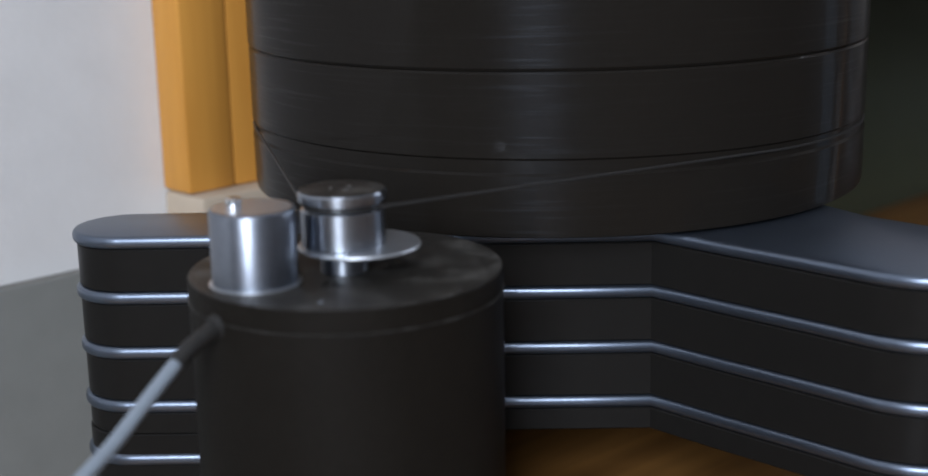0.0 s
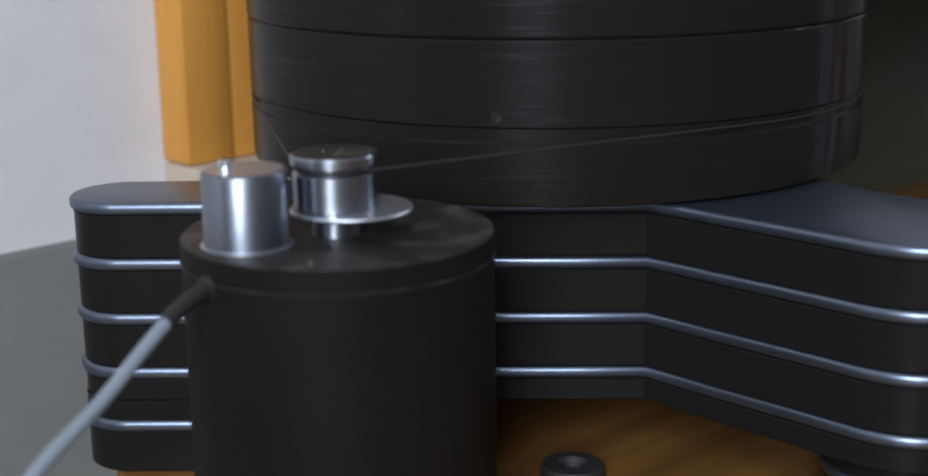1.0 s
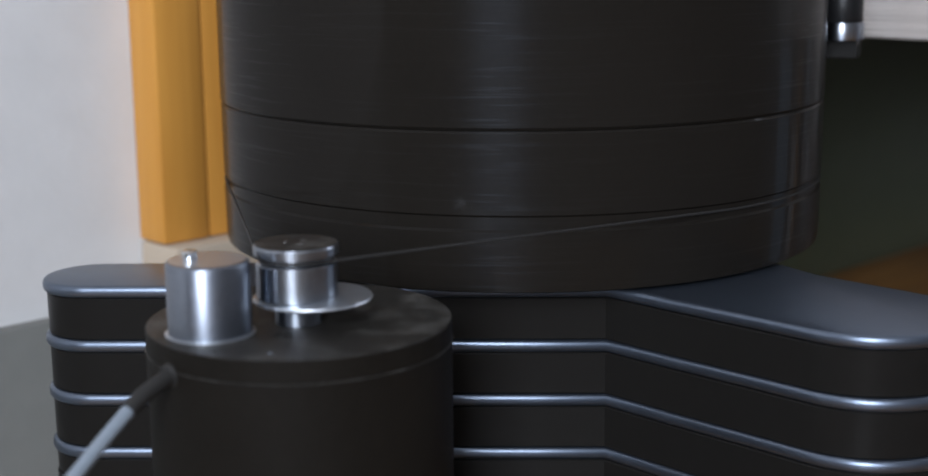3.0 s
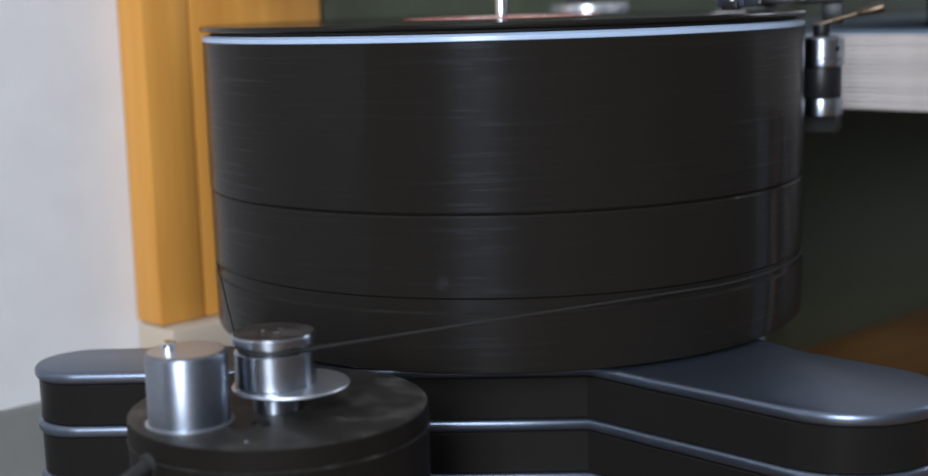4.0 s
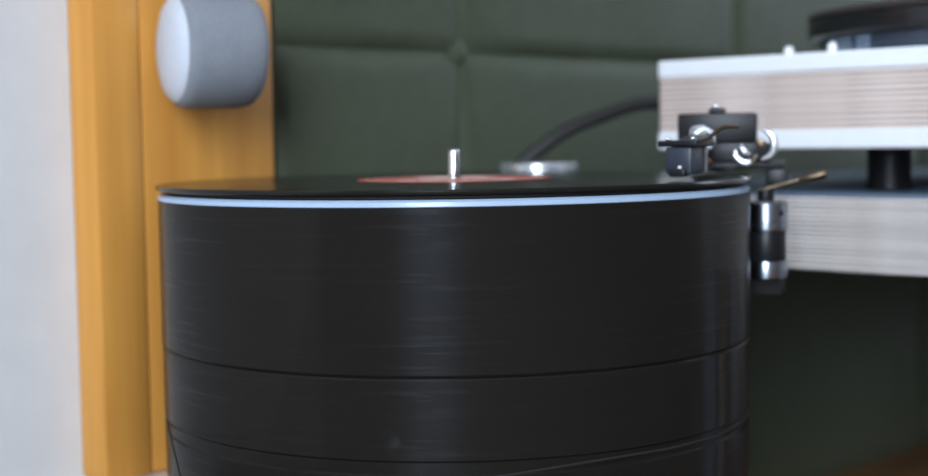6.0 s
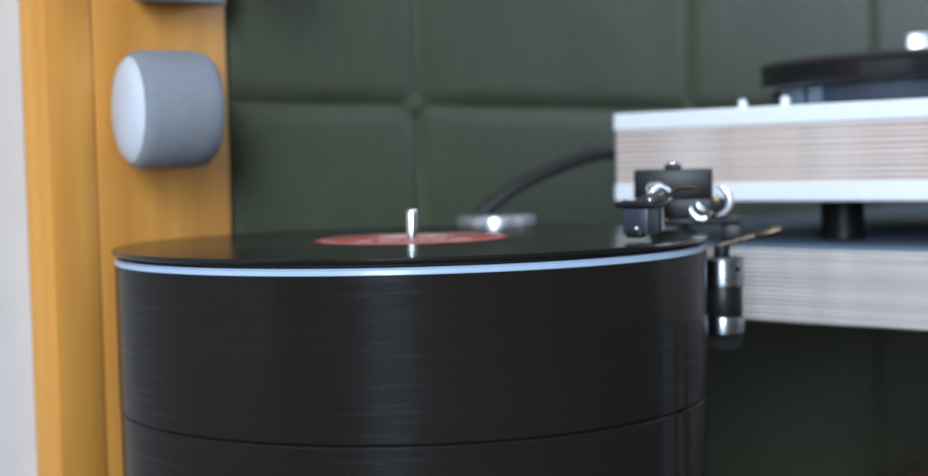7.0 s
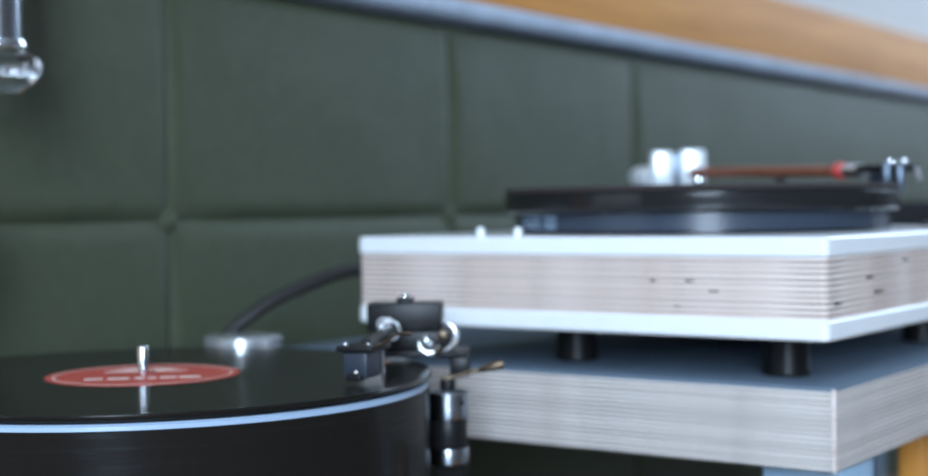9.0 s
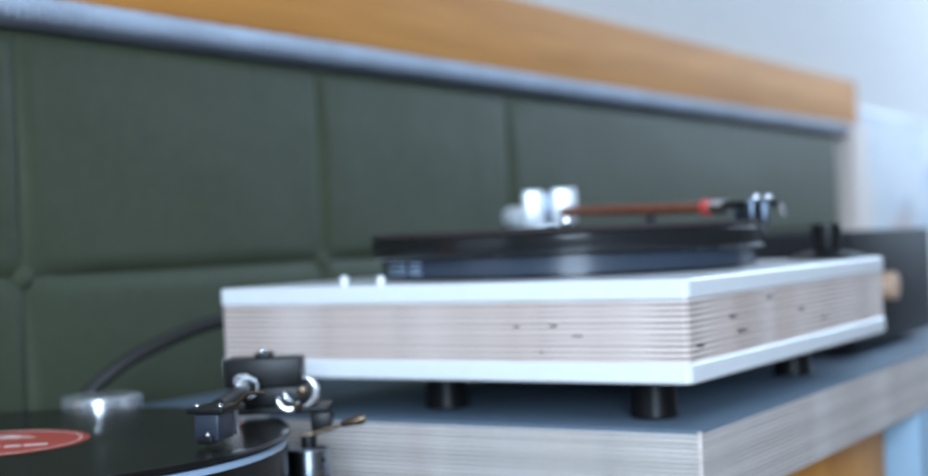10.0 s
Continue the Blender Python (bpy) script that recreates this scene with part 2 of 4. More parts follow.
def faded_print(name):
    """Pale paper with soft patches of blue and sand ink."""
    m = material(name, (0.62, 0.65, 0.68), 0.7, vary=0.04, scale=20)
    nt = m.node_tree
    b = nt.nodes["Principled BSDF"]
    tc = nt.nodes["Texture Coordinate"]
    last = b.inputs["Base Color"].links[0].from_socket
    for scale, lo, hi, ink in ((7.0, 0.50, 0.62, (0.30, 0.42, 0.60, 1)), (4.5, 0.54, 0.64, (0.58, 0.42, 0.32, 1))):
        n = nt.nodes.new("ShaderNodeTexNoise")
        n.inputs["Scale"].default_value, n.inputs["Detail"].default_value = scale, 4
        nt.links.new(tc.outputs["Object"], n.inputs["Vector"])
        mr = nt.nodes.new("ShaderNodeMapRange")
        mr.inputs[1].default_value, mr.inputs[2].default_value, mr.inputs[4].default_value = lo, hi, 0.7
        nt.links.new(n.outputs[0], mr.inputs[0])
        mx = nt.nodes.new("ShaderNodeMix")
        mx.data_type = "RGBA"
        nt.links.new(mr.outputs[0], mx.inputs[0])
        nt.links.new(last, mx.inputs[6])
        mx.inputs[7].default_value = ink
        last = mx.outputs[2]
    nt.links.new(last, b.inputs["Base Color"])
    return m


PRINT_PAPER = faded_print("faded_print_paper")

# ---- mesh helpers ----


def finish(bm, name, mat, angle=35):
    me = bpy.data.meshes.new(name)
    bmesh.ops.recalc_face_normals(bm, faces=bm.faces)
    bm.to_mesh(me)
    bm.free()
    for p in me.polygons:
        p.use_smooth = True
    me.set_sharp_from_angle(angle=radians(angle))
    me.materials.append(mat)
    return me


def thing(name, label, category, at=(0, 0, 0), group="", kind=""):
    ob = new(name)
    ob.empty_display_size = 0.02
    ob.location = at
    return tagged(ob, label, category, group, kind)


def part(name, bm, mat, parent, label="", angle=35):
    """Links a bmesh, given in world metres, as one mesh under its thing or part."""
    ob = new(name, finish(bm, name, mat, angle))
    base = Vector((0, 0, 0))
    up = parent
    while up is not None:
        base += up.location
        up = up.parent
    centre = sum((Vector(c) for c in ob.bound_box), Vector()) / 8
    ob.data.transform(Matrix.Translation(-centre))
    ob.parent = parent
    ob.location = centre - base
    return tagged(ob, label) if label else ob


def solo(name, bm, mat, label, category, kind="", group="", angle=35):
    ob = new(name, finish(bm, name, mat, angle))
    centre = sum((Vector(c) for c in ob.bound_box), Vector()) / 8
    ob.data.transform(Matrix.Translation(-centre))
    ob.location = centre
    return tagged(ob, label, category, group, kind)


def lathe(profile, centre=(0, 0, 0), seg=64, bm=None, axis=None):
    """Turns a profile of (radius, height) about z, or about the given axis through centre."""
    bm = bm or bmesh.new()
    turn = Matrix.Translation(centre)
    if axis is not None:
        turn = turn @ Vector(axis).to_track_quat("Z", "Y").to_matrix().to_4x4()
    rings = []
    for r, z in profile:
        if r < 1e-6:
            rings.append([bm.verts.new(turn @ Vector((0, 0, z)))])
        else:
            rings.append([bm.verts.new(turn @ Vector((r * math.cos(2 * math.pi * i / seg), r * math.sin(2 * math.pi * i / seg), z))) for i in range(seg)])
    for a, b in zip(rings, rings[1:]):
        for i in range(seg):
            j = (i + 1) % seg
            if len(a) == 1:
                bm.faces.new((a[0], b[i], b[j]))
            elif len(b) == 1:
                bm.faces.new((a[i], a[j], b[0]))
            else:
                bm.faces.new((a[i], a[j], b[j], b[i]))
    return bm


def drum(r, z0, z1, c=0.0006, centre=(0, 0, 0), seg=64, bm=None, axis=None):
    """A solid cylinder with chamfered rims."""
    return lathe([(0, z0), (r - c, z0), (r - 0.3 * c, z0 + 0.3 * c), (r, z0 + c), (r, z1 - c), (r - 0.3 * c, z1 - 0.3 * c), (r - c, z1), (0, z1)], centre, seg, bm, axis)


def block(x0, x1, y0, y1, z0, z1, bevel=0.0, bm=None, turn=None, seg=2):
    b = bmesh.new()
    bmesh.ops.create_cube(b, size=1)
    for v in b.verts:
        v.co = Vector((x0 + (v.co.x + 0.5) * (x1 - x0), y0 + (v.co.y + 0.5) * (y1 - y0), z0 + (v.co.z + 0.5) * (z1 - z0)))
    if bevel:
        bmesh.ops.bevel(b, geom=list(b.edges), offset=bevel, segments=seg, affect="EDGES", profile=0.5)
    if turn is not None:
        b.transform(turn)
    if bm is None:
        return b
    me = bpy.data.meshes.new("tmp")
    b.to_mesh(me)
    b.free()
    bm.from_mesh(me)
    bpy.data.meshes.remove(me)
    return bm


def spline(points, n=8):
    """A smooth line through the points."""
    p = [Vector(q) for q in points]
    p = [2 * p[0] - p[1]] + p + [2 * p[-1] - p[-2]]
    out = []
    for i in range(1, len(p) - 2):
        for k in range(n):
            t = k / n
            out.append(0.5 * (2 * p[i] + (p[i + 1] - p[i - 1]) * t + (2 * p[i - 1] - 5 * p[i] + 4 * p[i + 1] - p[i + 2]) * t * t + (3 * p[i] - p[i - 1] - 3 * p[i + 1] + p[i + 2]) * t ** 3))
    out.append(p[-2])
    return out


def tube(points, radius, seg=12, bm=None, radii=None, closed=False):
    """A round tube along a line of points."""
    bm = bm or bmesh.new()
    pts = [Vector(p) for p in points]
    n = len(pts)
    rings = []
    side = None
    for i, p in enumerate(pts):
        d = (pts[(i + 1) % n] - pts[i - 1]) if closed else (pts[min(i + 1, n - 1)] - pts[max(i - 1, 0)])
        d.normalize()
        if side is None:
            side = d.orthogonal().normalized()
        side = (side - d * side.dot(d)).normalized()
        up = d.cross(side)
        r = radii[i] if radii else radius
        rings.append([bm.verts.new(p + r * (math.cos(2 * math.pi * k / seg) * side + math.sin(2 * math.pi * k / seg) * up)) for k in range(seg)])
    pairs = list(zip(rings, rings[1:] + rings[:1])) if closed else list(zip(rings, rings[1:]))
    for a, b in pairs:
        for k in range(seg):
            bm.faces.new((a[k], a[(k + 1) % seg], b[(k + 1) % seg], b[k]))
    if not closed:
        bm.faces.new(rings[0][::-1])
        bm.faces.new(rings[-1])
    return bm


def slab(outline, z0, z1, c=0.0008):
    """A plate of the given plan with a chamfered rim."""
    bm = bmesh.new()
    n = len(outline)
    pts = [Vector((x, y, 0)) for x, y in outline]

    def inset(d):
        res = []
        for i in range(n):
            e = (pts[(i + 1) % n] - pts[i - 1]).normalized()
            res.append(pts[i] + Vector((-e.y, e.x, 0)) * d)
        return res
    steps = [radians(a) for a in ((0, 30, 60, 90) if c > 0.0018 else (0, 90))]
    layers = ([(inset(c * (1 - math.sin(a))), z0 + c * (1 - math.cos(a))) for a in steps]
              + [(inset(c * (1 - math.sin(a))), z1 - c * (1 - math.cos(a))) for a in reversed(steps)])
    rings = [[bm.verts.new((p.x, p.y, z)) for p in ps] for ps, z in layers]
    for a, b in zip(rings, rings[1:]):
        for i in range(n):
            j = (i + 1) % n
            bm.faces.new((a[i], a[j], b[j], b[i]))
    bm.faces.new(rings[0][::-1])
    bm.faces.new(rings[-1])
    return bm


def arc(cx, cy, r, a0, a1, n=14):
    return [(cx + r * math.cos(radians(a0 + (a1 - a0) * i / n)), cy + r * math.sin(radians(a0 + (a1 - a0) * i / n))) for i in range(n + 1)]


# ---- room ----
YW = 0.178          # face of the padded north wall
TABLE_Z = 0.028
SHELF_TOP = 0.2833
FLOOR_Z = -0.72
CEIL_Z = 3.0


def setting(name, bm, mat, label):
    return solo(name, bm, mat, label, name.split("_")[0], kind="structure")


setting("floor", block(-3.2, 3.8, -3.2, 0.5, FLOOR_Z - 0.06, FLOOR_Z), FLOORWOOD, "brown wooden floor boards of the listening room")
setting("ceiling", block(-3.2, 3.8, -3.2, 0.5, CEIL_Z, CEIL_Z + 0.08), CEILING, "plain greyish painted ceiling")
setting("wall_north", block(-3.0, 3.6, 0.196, 0.36, FLOOR_Z, CEIL_Z), WALL_WHITE, "white plastered wall behind padded panels")
# unseen enclosing walls, kept dark so black surfaces reflect little
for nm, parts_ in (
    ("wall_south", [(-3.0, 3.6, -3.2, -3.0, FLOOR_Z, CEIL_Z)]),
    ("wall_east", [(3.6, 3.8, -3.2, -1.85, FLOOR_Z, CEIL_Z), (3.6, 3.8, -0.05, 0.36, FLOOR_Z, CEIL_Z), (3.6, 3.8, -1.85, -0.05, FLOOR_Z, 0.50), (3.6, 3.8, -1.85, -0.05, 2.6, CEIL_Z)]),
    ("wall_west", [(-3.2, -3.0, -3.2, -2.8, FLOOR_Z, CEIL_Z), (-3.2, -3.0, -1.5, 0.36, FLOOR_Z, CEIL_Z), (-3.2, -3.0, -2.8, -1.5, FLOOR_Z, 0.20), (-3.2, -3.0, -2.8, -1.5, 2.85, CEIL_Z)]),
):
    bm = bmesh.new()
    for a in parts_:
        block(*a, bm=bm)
    setting(nm, bm, WALL_UNSEEN, "unseen room wall, made dark grey to hold down bounce and reflections")

# added strip: the wall's light falloff put into a darker grey-green
setting("wall_dado", block(-3.0, -0.114, 0.186, 0.1958, FLOOR_Z, 0.098, 0.002), material("wall_falloff_grey_green", (0.22, 0.226, 0.212), 0.75, vary=0.08, scale=8), "added grey-green strip for the light falloff low on the wall")
# padded green wall: upholstered fields with buttons at the crossings
padded = thing("padded_wall_panel", "green leatherette wall padding, buttoned into fields", "wall padding", (1.0, YW, 0.3), kind="structure")
part("backing_board", block(0.021, 2.02, YW + 0.004, 0.1955, -0.30, 0.547), LEATHER, padded)
COLS = [0.021, 0.184, 0.517, 0.850, 2.018]
ROWS = [-0.28, 0.378, 0.546]


def pillow(x0, x1, z0, z1, nx=44, nz=40):
    bm = bmesh.new()
    g = []
    for i in range(nx + 1):
        row = []
        for k in range(nz + 1):
            u, w = 2 * i / nx - 1, 2 * k / nz - 1
            u, w = math.sin(u * math.pi / 2), math.sin(w * math.pi / 2)
            x, z = x0 + (u + 1) / 2 * (x1 - x0), z0 + (w + 1) / 2 * (z1 - z0)
            gap_x, gap_z = (1 - abs(u)) / 2 * (x1 - x0), (1 - abs(w)) / 2 * (z1 - z0)
            roll = [1 - (1 - min(1, g / 0.013)) ** 2 for g in (gap_x, gap_z)]
            d = roll[0] * roll[1] * (0.80 + 0.20 * (1 - u * u) * (1 - w * w))
            dip = math.exp(-(((1 - abs(u)) * (x1 - x0)) ** 2 + ((1 - abs(w)) * (z1 - z0)) ** 2) / 0.006)
            ripple = 0.0012 * noise.noise(Vector((x * 14, z * 14, 3.1))) + 0.0006 * noise.noise(Vector((x * 45, z * 30, 1.7)))
            row.append(bm.verts.new((x, YW - 0.001 - 0.0066 * d * (1 - 0.5 * dip) + ripple * d, z)))
        g.append(row)
    for i in range(nx):
        for k in range(nz):
            bm.faces.new((g[i][k], g[i + 1][k], g[i + 1][k + 1], g[i][k + 1]))
    return bm


for a, b in zip(COLS, COLS[1:]):
    for c, d in zip(ROWS, ROWS[1:]):
        part("padded_field", pillow(a, b, c, d), LEATHER, padded, angle=80)
for x in COLS[1:-1]:
    for z in ROWS[1:-1]:
        part("upholstery_button", lathe([(0, 0.006), (0.005, 0.0052), (0.009, 0.002), (0.0095, -0.001), (0, -0.001)], (x, YW + 0.0005, z), 20, axis=(0, -1, 0)), LEATHER, padded)

cord = thing("wall_trim", "grey-blue twisted cord along the padding's top edge", "trim", (1.04, YW, 0.559), kind="structure")
part("cord_backing", block(0.024, 2.06, YW - 0.004, 0.1955, 0.5485, 0.5690, 0.001), TRIM, cord)
for ph in (0.0, 2.094, 4.189):
    pts = []
    for k in range(1201):
        x = 0.030 + 2.02 * k / 1200
        a = ph + 2 * math.pi * (x - 0.03) / 0.026
        pts.append((x, YW - 0.0110 + 0.0046 * math.cos(a), 0.559 + 0.0046 * math.sin(a)))
    part("cord_strand", tube(pts, 0.0056, 6), TRIM, cord, angle=80)
solo("wall_beam", block(-0.4, 2.14, YW - 0.006, 0.1955, 0.5700, 0.650, 0.003), ORANGE_X, "orange pine beam above the green padding", "beam", kind="structure")
solo("end_board", block(2.062, 2.16, YW - 0.02, 0.1955, -0.3, 0.5690, 0.003), material("pale_cream_board", (0.60, 0.52, 0.47), 0.6, vary=0.06, scale=10), "pale cream board closing the padded wall", "board", kind="structure")
post = thing("wooden_post", "orange pine post beside green wall padding", "post", (-0.04, YW, 0.13))
part("side_plank", block(-0.1060, -0.0760, YW - 0.0085, 0.1955, 0.132, 0.569, 0.002), ORANGE, post)
part("front_plank", block(-0.0755, 0.0180, YW - 0.0075, 0.1955, 0.132, 0.569, 0.002), ORANGE, post)
solo("wall_ledge", block(-0.106, 0.018, YW - 0.02, 0.1955, 0.060, 0.1315, 0.003), material("cream_painted_ledge", (0.50, 0.41, 0.31), 0.6, vary=0.06, scale=12), "cream ledge below the orange post", "ledge", kind="structure")

# ---- grey roller and wall box on the post ----
RA, RC = Vector((0.95, -0.31, 0)).normalized(), Vector((-0.0535, 0.1345, 0.3705))
roller = thing("felt_roller", "short grey felt-covered roller fixed to the orange post", "roller", RC)
part("drum", lathe([(0, -0.0205), (0.0285, -0.0205), (0.0312, -0.0185), (0.0322, -0.014), (0.0324, 0.0), (0.0322, 0.015), (0.0310, 0.0205), (0.0280, 0.0240), (0, 0.0245)], RC, 56, axis=RA), FELT, roller, angle=50)
part("end_cap", lathe([(0, -0.0268), (0.010, -0.0264), (0.020, -0.0250), (0.0262, -0.0230), (0.0288, -0.0206), (0, -0.0206)], RC, 56, axis=RA), FELT_END, roller, "pale domed end cap", angle=50)
part("bracket", block(-0.064, -0.043, 0.1645, YW - 0.0077, 0.3585, 0.3825, 0.001), BLACK_PLASTIC, roller)

wall_box = thing("wall_box", "grey plastic box fixed to the orange post above the roller", "wall box", (-0.025, 0.16, 0.4325))
part("cover", block(-0.0520, 0.0020, 0.1480, 0.1640, 0.4325, 0.535, 0.0022, seg=3), FELT, wall_box)
part("back_plate", block(-0.0500, 0.0000, 0.1641, YW - 0.0077, 0.4345, 0.533, 0.001), FELT_END, wall_box)

# ---- hanging lamp with a glass end ----
lamp_t = thing("hanging_lamp", "grey metal hanging lamp with cut-glass end", "lamp", (0.004, 0.12, 0.47))
part("stem", drum(0.0125, 0.482, 0.72, 0.001, (0.004, 0.12, 0), 32), ALU, lamp_t)
part("cord", tube([(0.004, 0.12, 0.72), (0.004, 0.12, CEIL_Z)], 0.002, 8), RUBBER, lamp_t)
part("collar", drum(0.0155, 0.478, 0.4835, 0.001, (0.004, 0.12, 0), 32), CHROME, lamp_t)
part("glass_end", lathe([(0, 0.452), (0.010, 0.453), (0.019, 0.459), (0.0245, 0.467), (0.0225, 0.473), (0.015, 0.4775), (0, 0.4775)], (0.004, 0.12, 0), 14), CRYSTAL, lamp_t, "faceted clear glass end", angle=10)

# ---- table and shelf ----
table = thing("wooden_table", "long orange-brown oiled wooden table under the turntables", "table", (-0.2, -0.2, FLOOR_Z))
TOP = [(-0.298, -0.62), (1.34, -0.62), (1.34, 0.105), (-0.06, 0.105), (-0.205, 0.072), (-0.228, 0.055), (-0.233, 0.035), (-0.238, 0.010), (-0.252, -0.018), (-0.276, -0.05), (-0.294, -0.075), (-0.298, -0.11)]
part("table_top", slab(TOP, TABLE_Z - 0.03, TABLE_Z, 0.0015), TABLEWOOD, table)
for x, ys in ((-0.29, (-0.58, -0.17)), (1.28, (-0.58, 0.04))):
    for y in ys:
        part("leg", block(x, x + 0.05, y, y + 0.05, FLOOR_Z, TABLE_Z - 0.03, 0.002), TABLEWOOD, table)

shelf = thing("plywood_shelf", "thick plywood shelf with blue-grey laminate top", "shelf", (0.7, -0.05, SHELF_TOP))
SX0, SX1, SY0, SY1 = 0.236, 1.30, -0.2855, 0.150
part("laminate_top", block(SX0, SX1, SY0, SY1, SHELF_TOP - 0.0022, SHELF_TOP, 0.0004), LAMINATE, shelf, "blue-grey laminate top")
n = 16
step = (0.2833 - 0.0022 - 0.2372) / n
for i in range(n):
    z1 = SHELF_TOP - 0.0022 - i * step
    zm = z1 - step * 0.64
    part("ply_layer", block(SX0, SX1, SY0, SY1, zm + 0.00004, z1 - 0.00004), PLYX_LIGHT, shelf)
    part("ply_layer", block(SX0 + 0.0004, SX1 - 0.0004, SY0 + 0.0004, SY1 - 0.0004, z1 - step + 0.00004, zm - 0.00004), PLYX_DARK, shelf)
part("edge_strip", block(SX0 - 0.0007, SX0 + 0.0016, SY0 - 0.0007, SY0 + 0.0016, 0.2372, SHELF_TOP - 0.0006, 0.0004), PLY_LIGHT, shelf)
for x, y in ((0.252, -0.2835), (1.22, -0.2835), (0.252, 0.05), (1.22, 0.05), (0.70, -0.2835)):
    part("leg", block(x, x + 0.05, y, y + 0.048, TABLE_Z, 0.2369, 0.002), BLUE_LEG, shelf, "pale blue square leg")
board = thing("upright_board", "orange pine board standing under the plywood shelf", "board", (0.58, -0.25, TABLE_Z))
part("panel", block(0.47, 0.69, -0.258, -0.240, TABLE_Z, 0.2365, 0.002), ORANGE, board)

# ---- black turntable ----
CX = CY = 0.0
deck = thing("black_turntable", "massive black turntable with tall platter and layered plinth", "turntable", (0, 0, TABLE_Z))
OUT = ([(-0.068, -0.116), (-0.0685, -0.150), (-0.068, -0.190)] + arc(-0.028, -0.218, 0.040, 180, 360, 22) + [(0.012, -0.17), (0.020, -0.14)] + [(0.10, -0.055)]
       + arc(0.160, 0.083, 0.046, -60, 130, 20) + [(0.03, 0.110), (-0.05, 0.060), (-0.12, 0.0070)] + arc(-0.2095, 0.0630, 0.0235, 45, 225, 18) + [(-0.140, -0.042), (-0.113, -0.070)])
PLATE_TOP = 0.1505
PITCH = 0.0245
for i in range(4):
    z = PLATE_TOP - i * PITCH
    part("plinth_plate", slab(OUT, z - 0.0056, z, 0.0021), PLATE, deck, "dark metal plinth plate with a bright rim", 50)
    part("plinth_layer", slab([(x * 0.993, y * 0.993) for x, y in OUT], z - (PITCH if i < 3 else 0.0155) + 0.0001, z - 0.0057, 0.0006), ACRYLIC, deck, "black acrylic plinth layer")
PB = PLATE_TOP - 3 * PITCH - 0.0155
FZ = PLATE_TOP - 4 * PITCH
for x, y in ((-0.028, -0.216), (0.160, 0.083)):
    foot = part("foot", lathe([(0, TABLE_Z), (0.0285, TABLE_Z), (0.0298, TABLE_Z + 0.0012), (0.0298, PB - 0.0010), (0.0290, PB), (0, PB)], (x, y, 0), 48), ACRYLIC, deck, "round black levelling foot")
    part("foot_ring", lathe([(0.0296, FZ - 0.0056), (0.0304, FZ - 0.0054), (0.0312, FZ - 0.0040), (0.0312, FZ - 0.0016), (0.0304, FZ - 0.0002), (0.0296, FZ)], (x, y, 0), 56), PLATE, foot, "dark metal ring with a bright rim", 50)
HEEL = [(-0.150, -0.030), (-0.120, 0.0070)] + arc(-0.2095, 0.0630, 0.0230, 45, 225, 18)
foot = part("foot", slab([(x + 0.0006, y - 0.0002) for x, y in HEEL], TABLE_Z, PB - 0.0001, 0.0006), ACRYLIC, deck, "long black levelling foot")
part("foot_ring", slab(arc(-0.2095, 0.0630, 0.0240, 45, 225, 18) + [(-0.150, -0.0310), (-0.1195, 0.0070)], FZ - 0.0056, FZ, 0.0021), PLATE, foot, "dark metal ring with a bright rim", 50)
part("bearing", drum(0.045, PLATE_TOP, 0.1514, 0.0003), ACRYLIC, deck)
# platter, in two parts with a joint; belt groove in the lower part
lower = lathe([(0, 0.1515), (0.1475, 0.1515), (0.1489, 0.1522), (0.1494, 0.1545), (0.1496, 0.1775), (0.1486, 0.1785), (0.1486, 0.1838), (0.1496, 0.1848), (0.1497, 0.2185), (0.1490, 0.2195), (0, 0.2195)], seg=160)
part("lower_platter", lower, PLATTER_BLACK, deck, angle=25)
upper = lathe([(0, 0.2196), (0.1490, 0.2197), (0.1500, 0.2210), (0.1500, 0.2913), (0, 0.2913)], seg=160)
part("upper_platter", upper, PLATTER_BLACK, deck, angle=25)
part("platter_rim", lathe([(0, 0.2914), (0.1498, 0.2914), (0.1500, 0.2917), (0.1499, 0.2934), (0.1486, 0.2944), (0, 0.2945)], seg=160), RIM_WHITE, deck, "pale frosted acrylic platter rim")
part("platter_mat", lathe([(0, 0.2946), (0.1455, 0.2946), (0.1460, 0.2949), (0.1460, 0.2959), (0.1455, 0.2962), (0, 0.2962)], seg=120), RUBBER, deck)
part("spindle", lathe([(0.0029, 0.2980), (0.0029, 0.3124), (0.0027, 0.3134), (0.0022, 0.3140), (0.0014, 0.3142), (0, 0.3142)], seg=28), CHROME, deck, "polished steel spindle")
# silver-topped pillar on the rear lobe
part("rear_pillar", drum(0.022, PLATE_TOP, 0.2885, 0.001, (0.160, 0.083, 0), 40), BLACK_PLASTIC, deck)
part("pillar_cap", lathe([(0, 0.2887), (0.0245, 0.2887), (0.0250, 0.2893), (0.0250, 0.3026), (0.0242, 0.3034), (0, 0.3036)], (0.160, 0.083, 0), 48), BRIGHT, deck, "turned silver pillar cap")
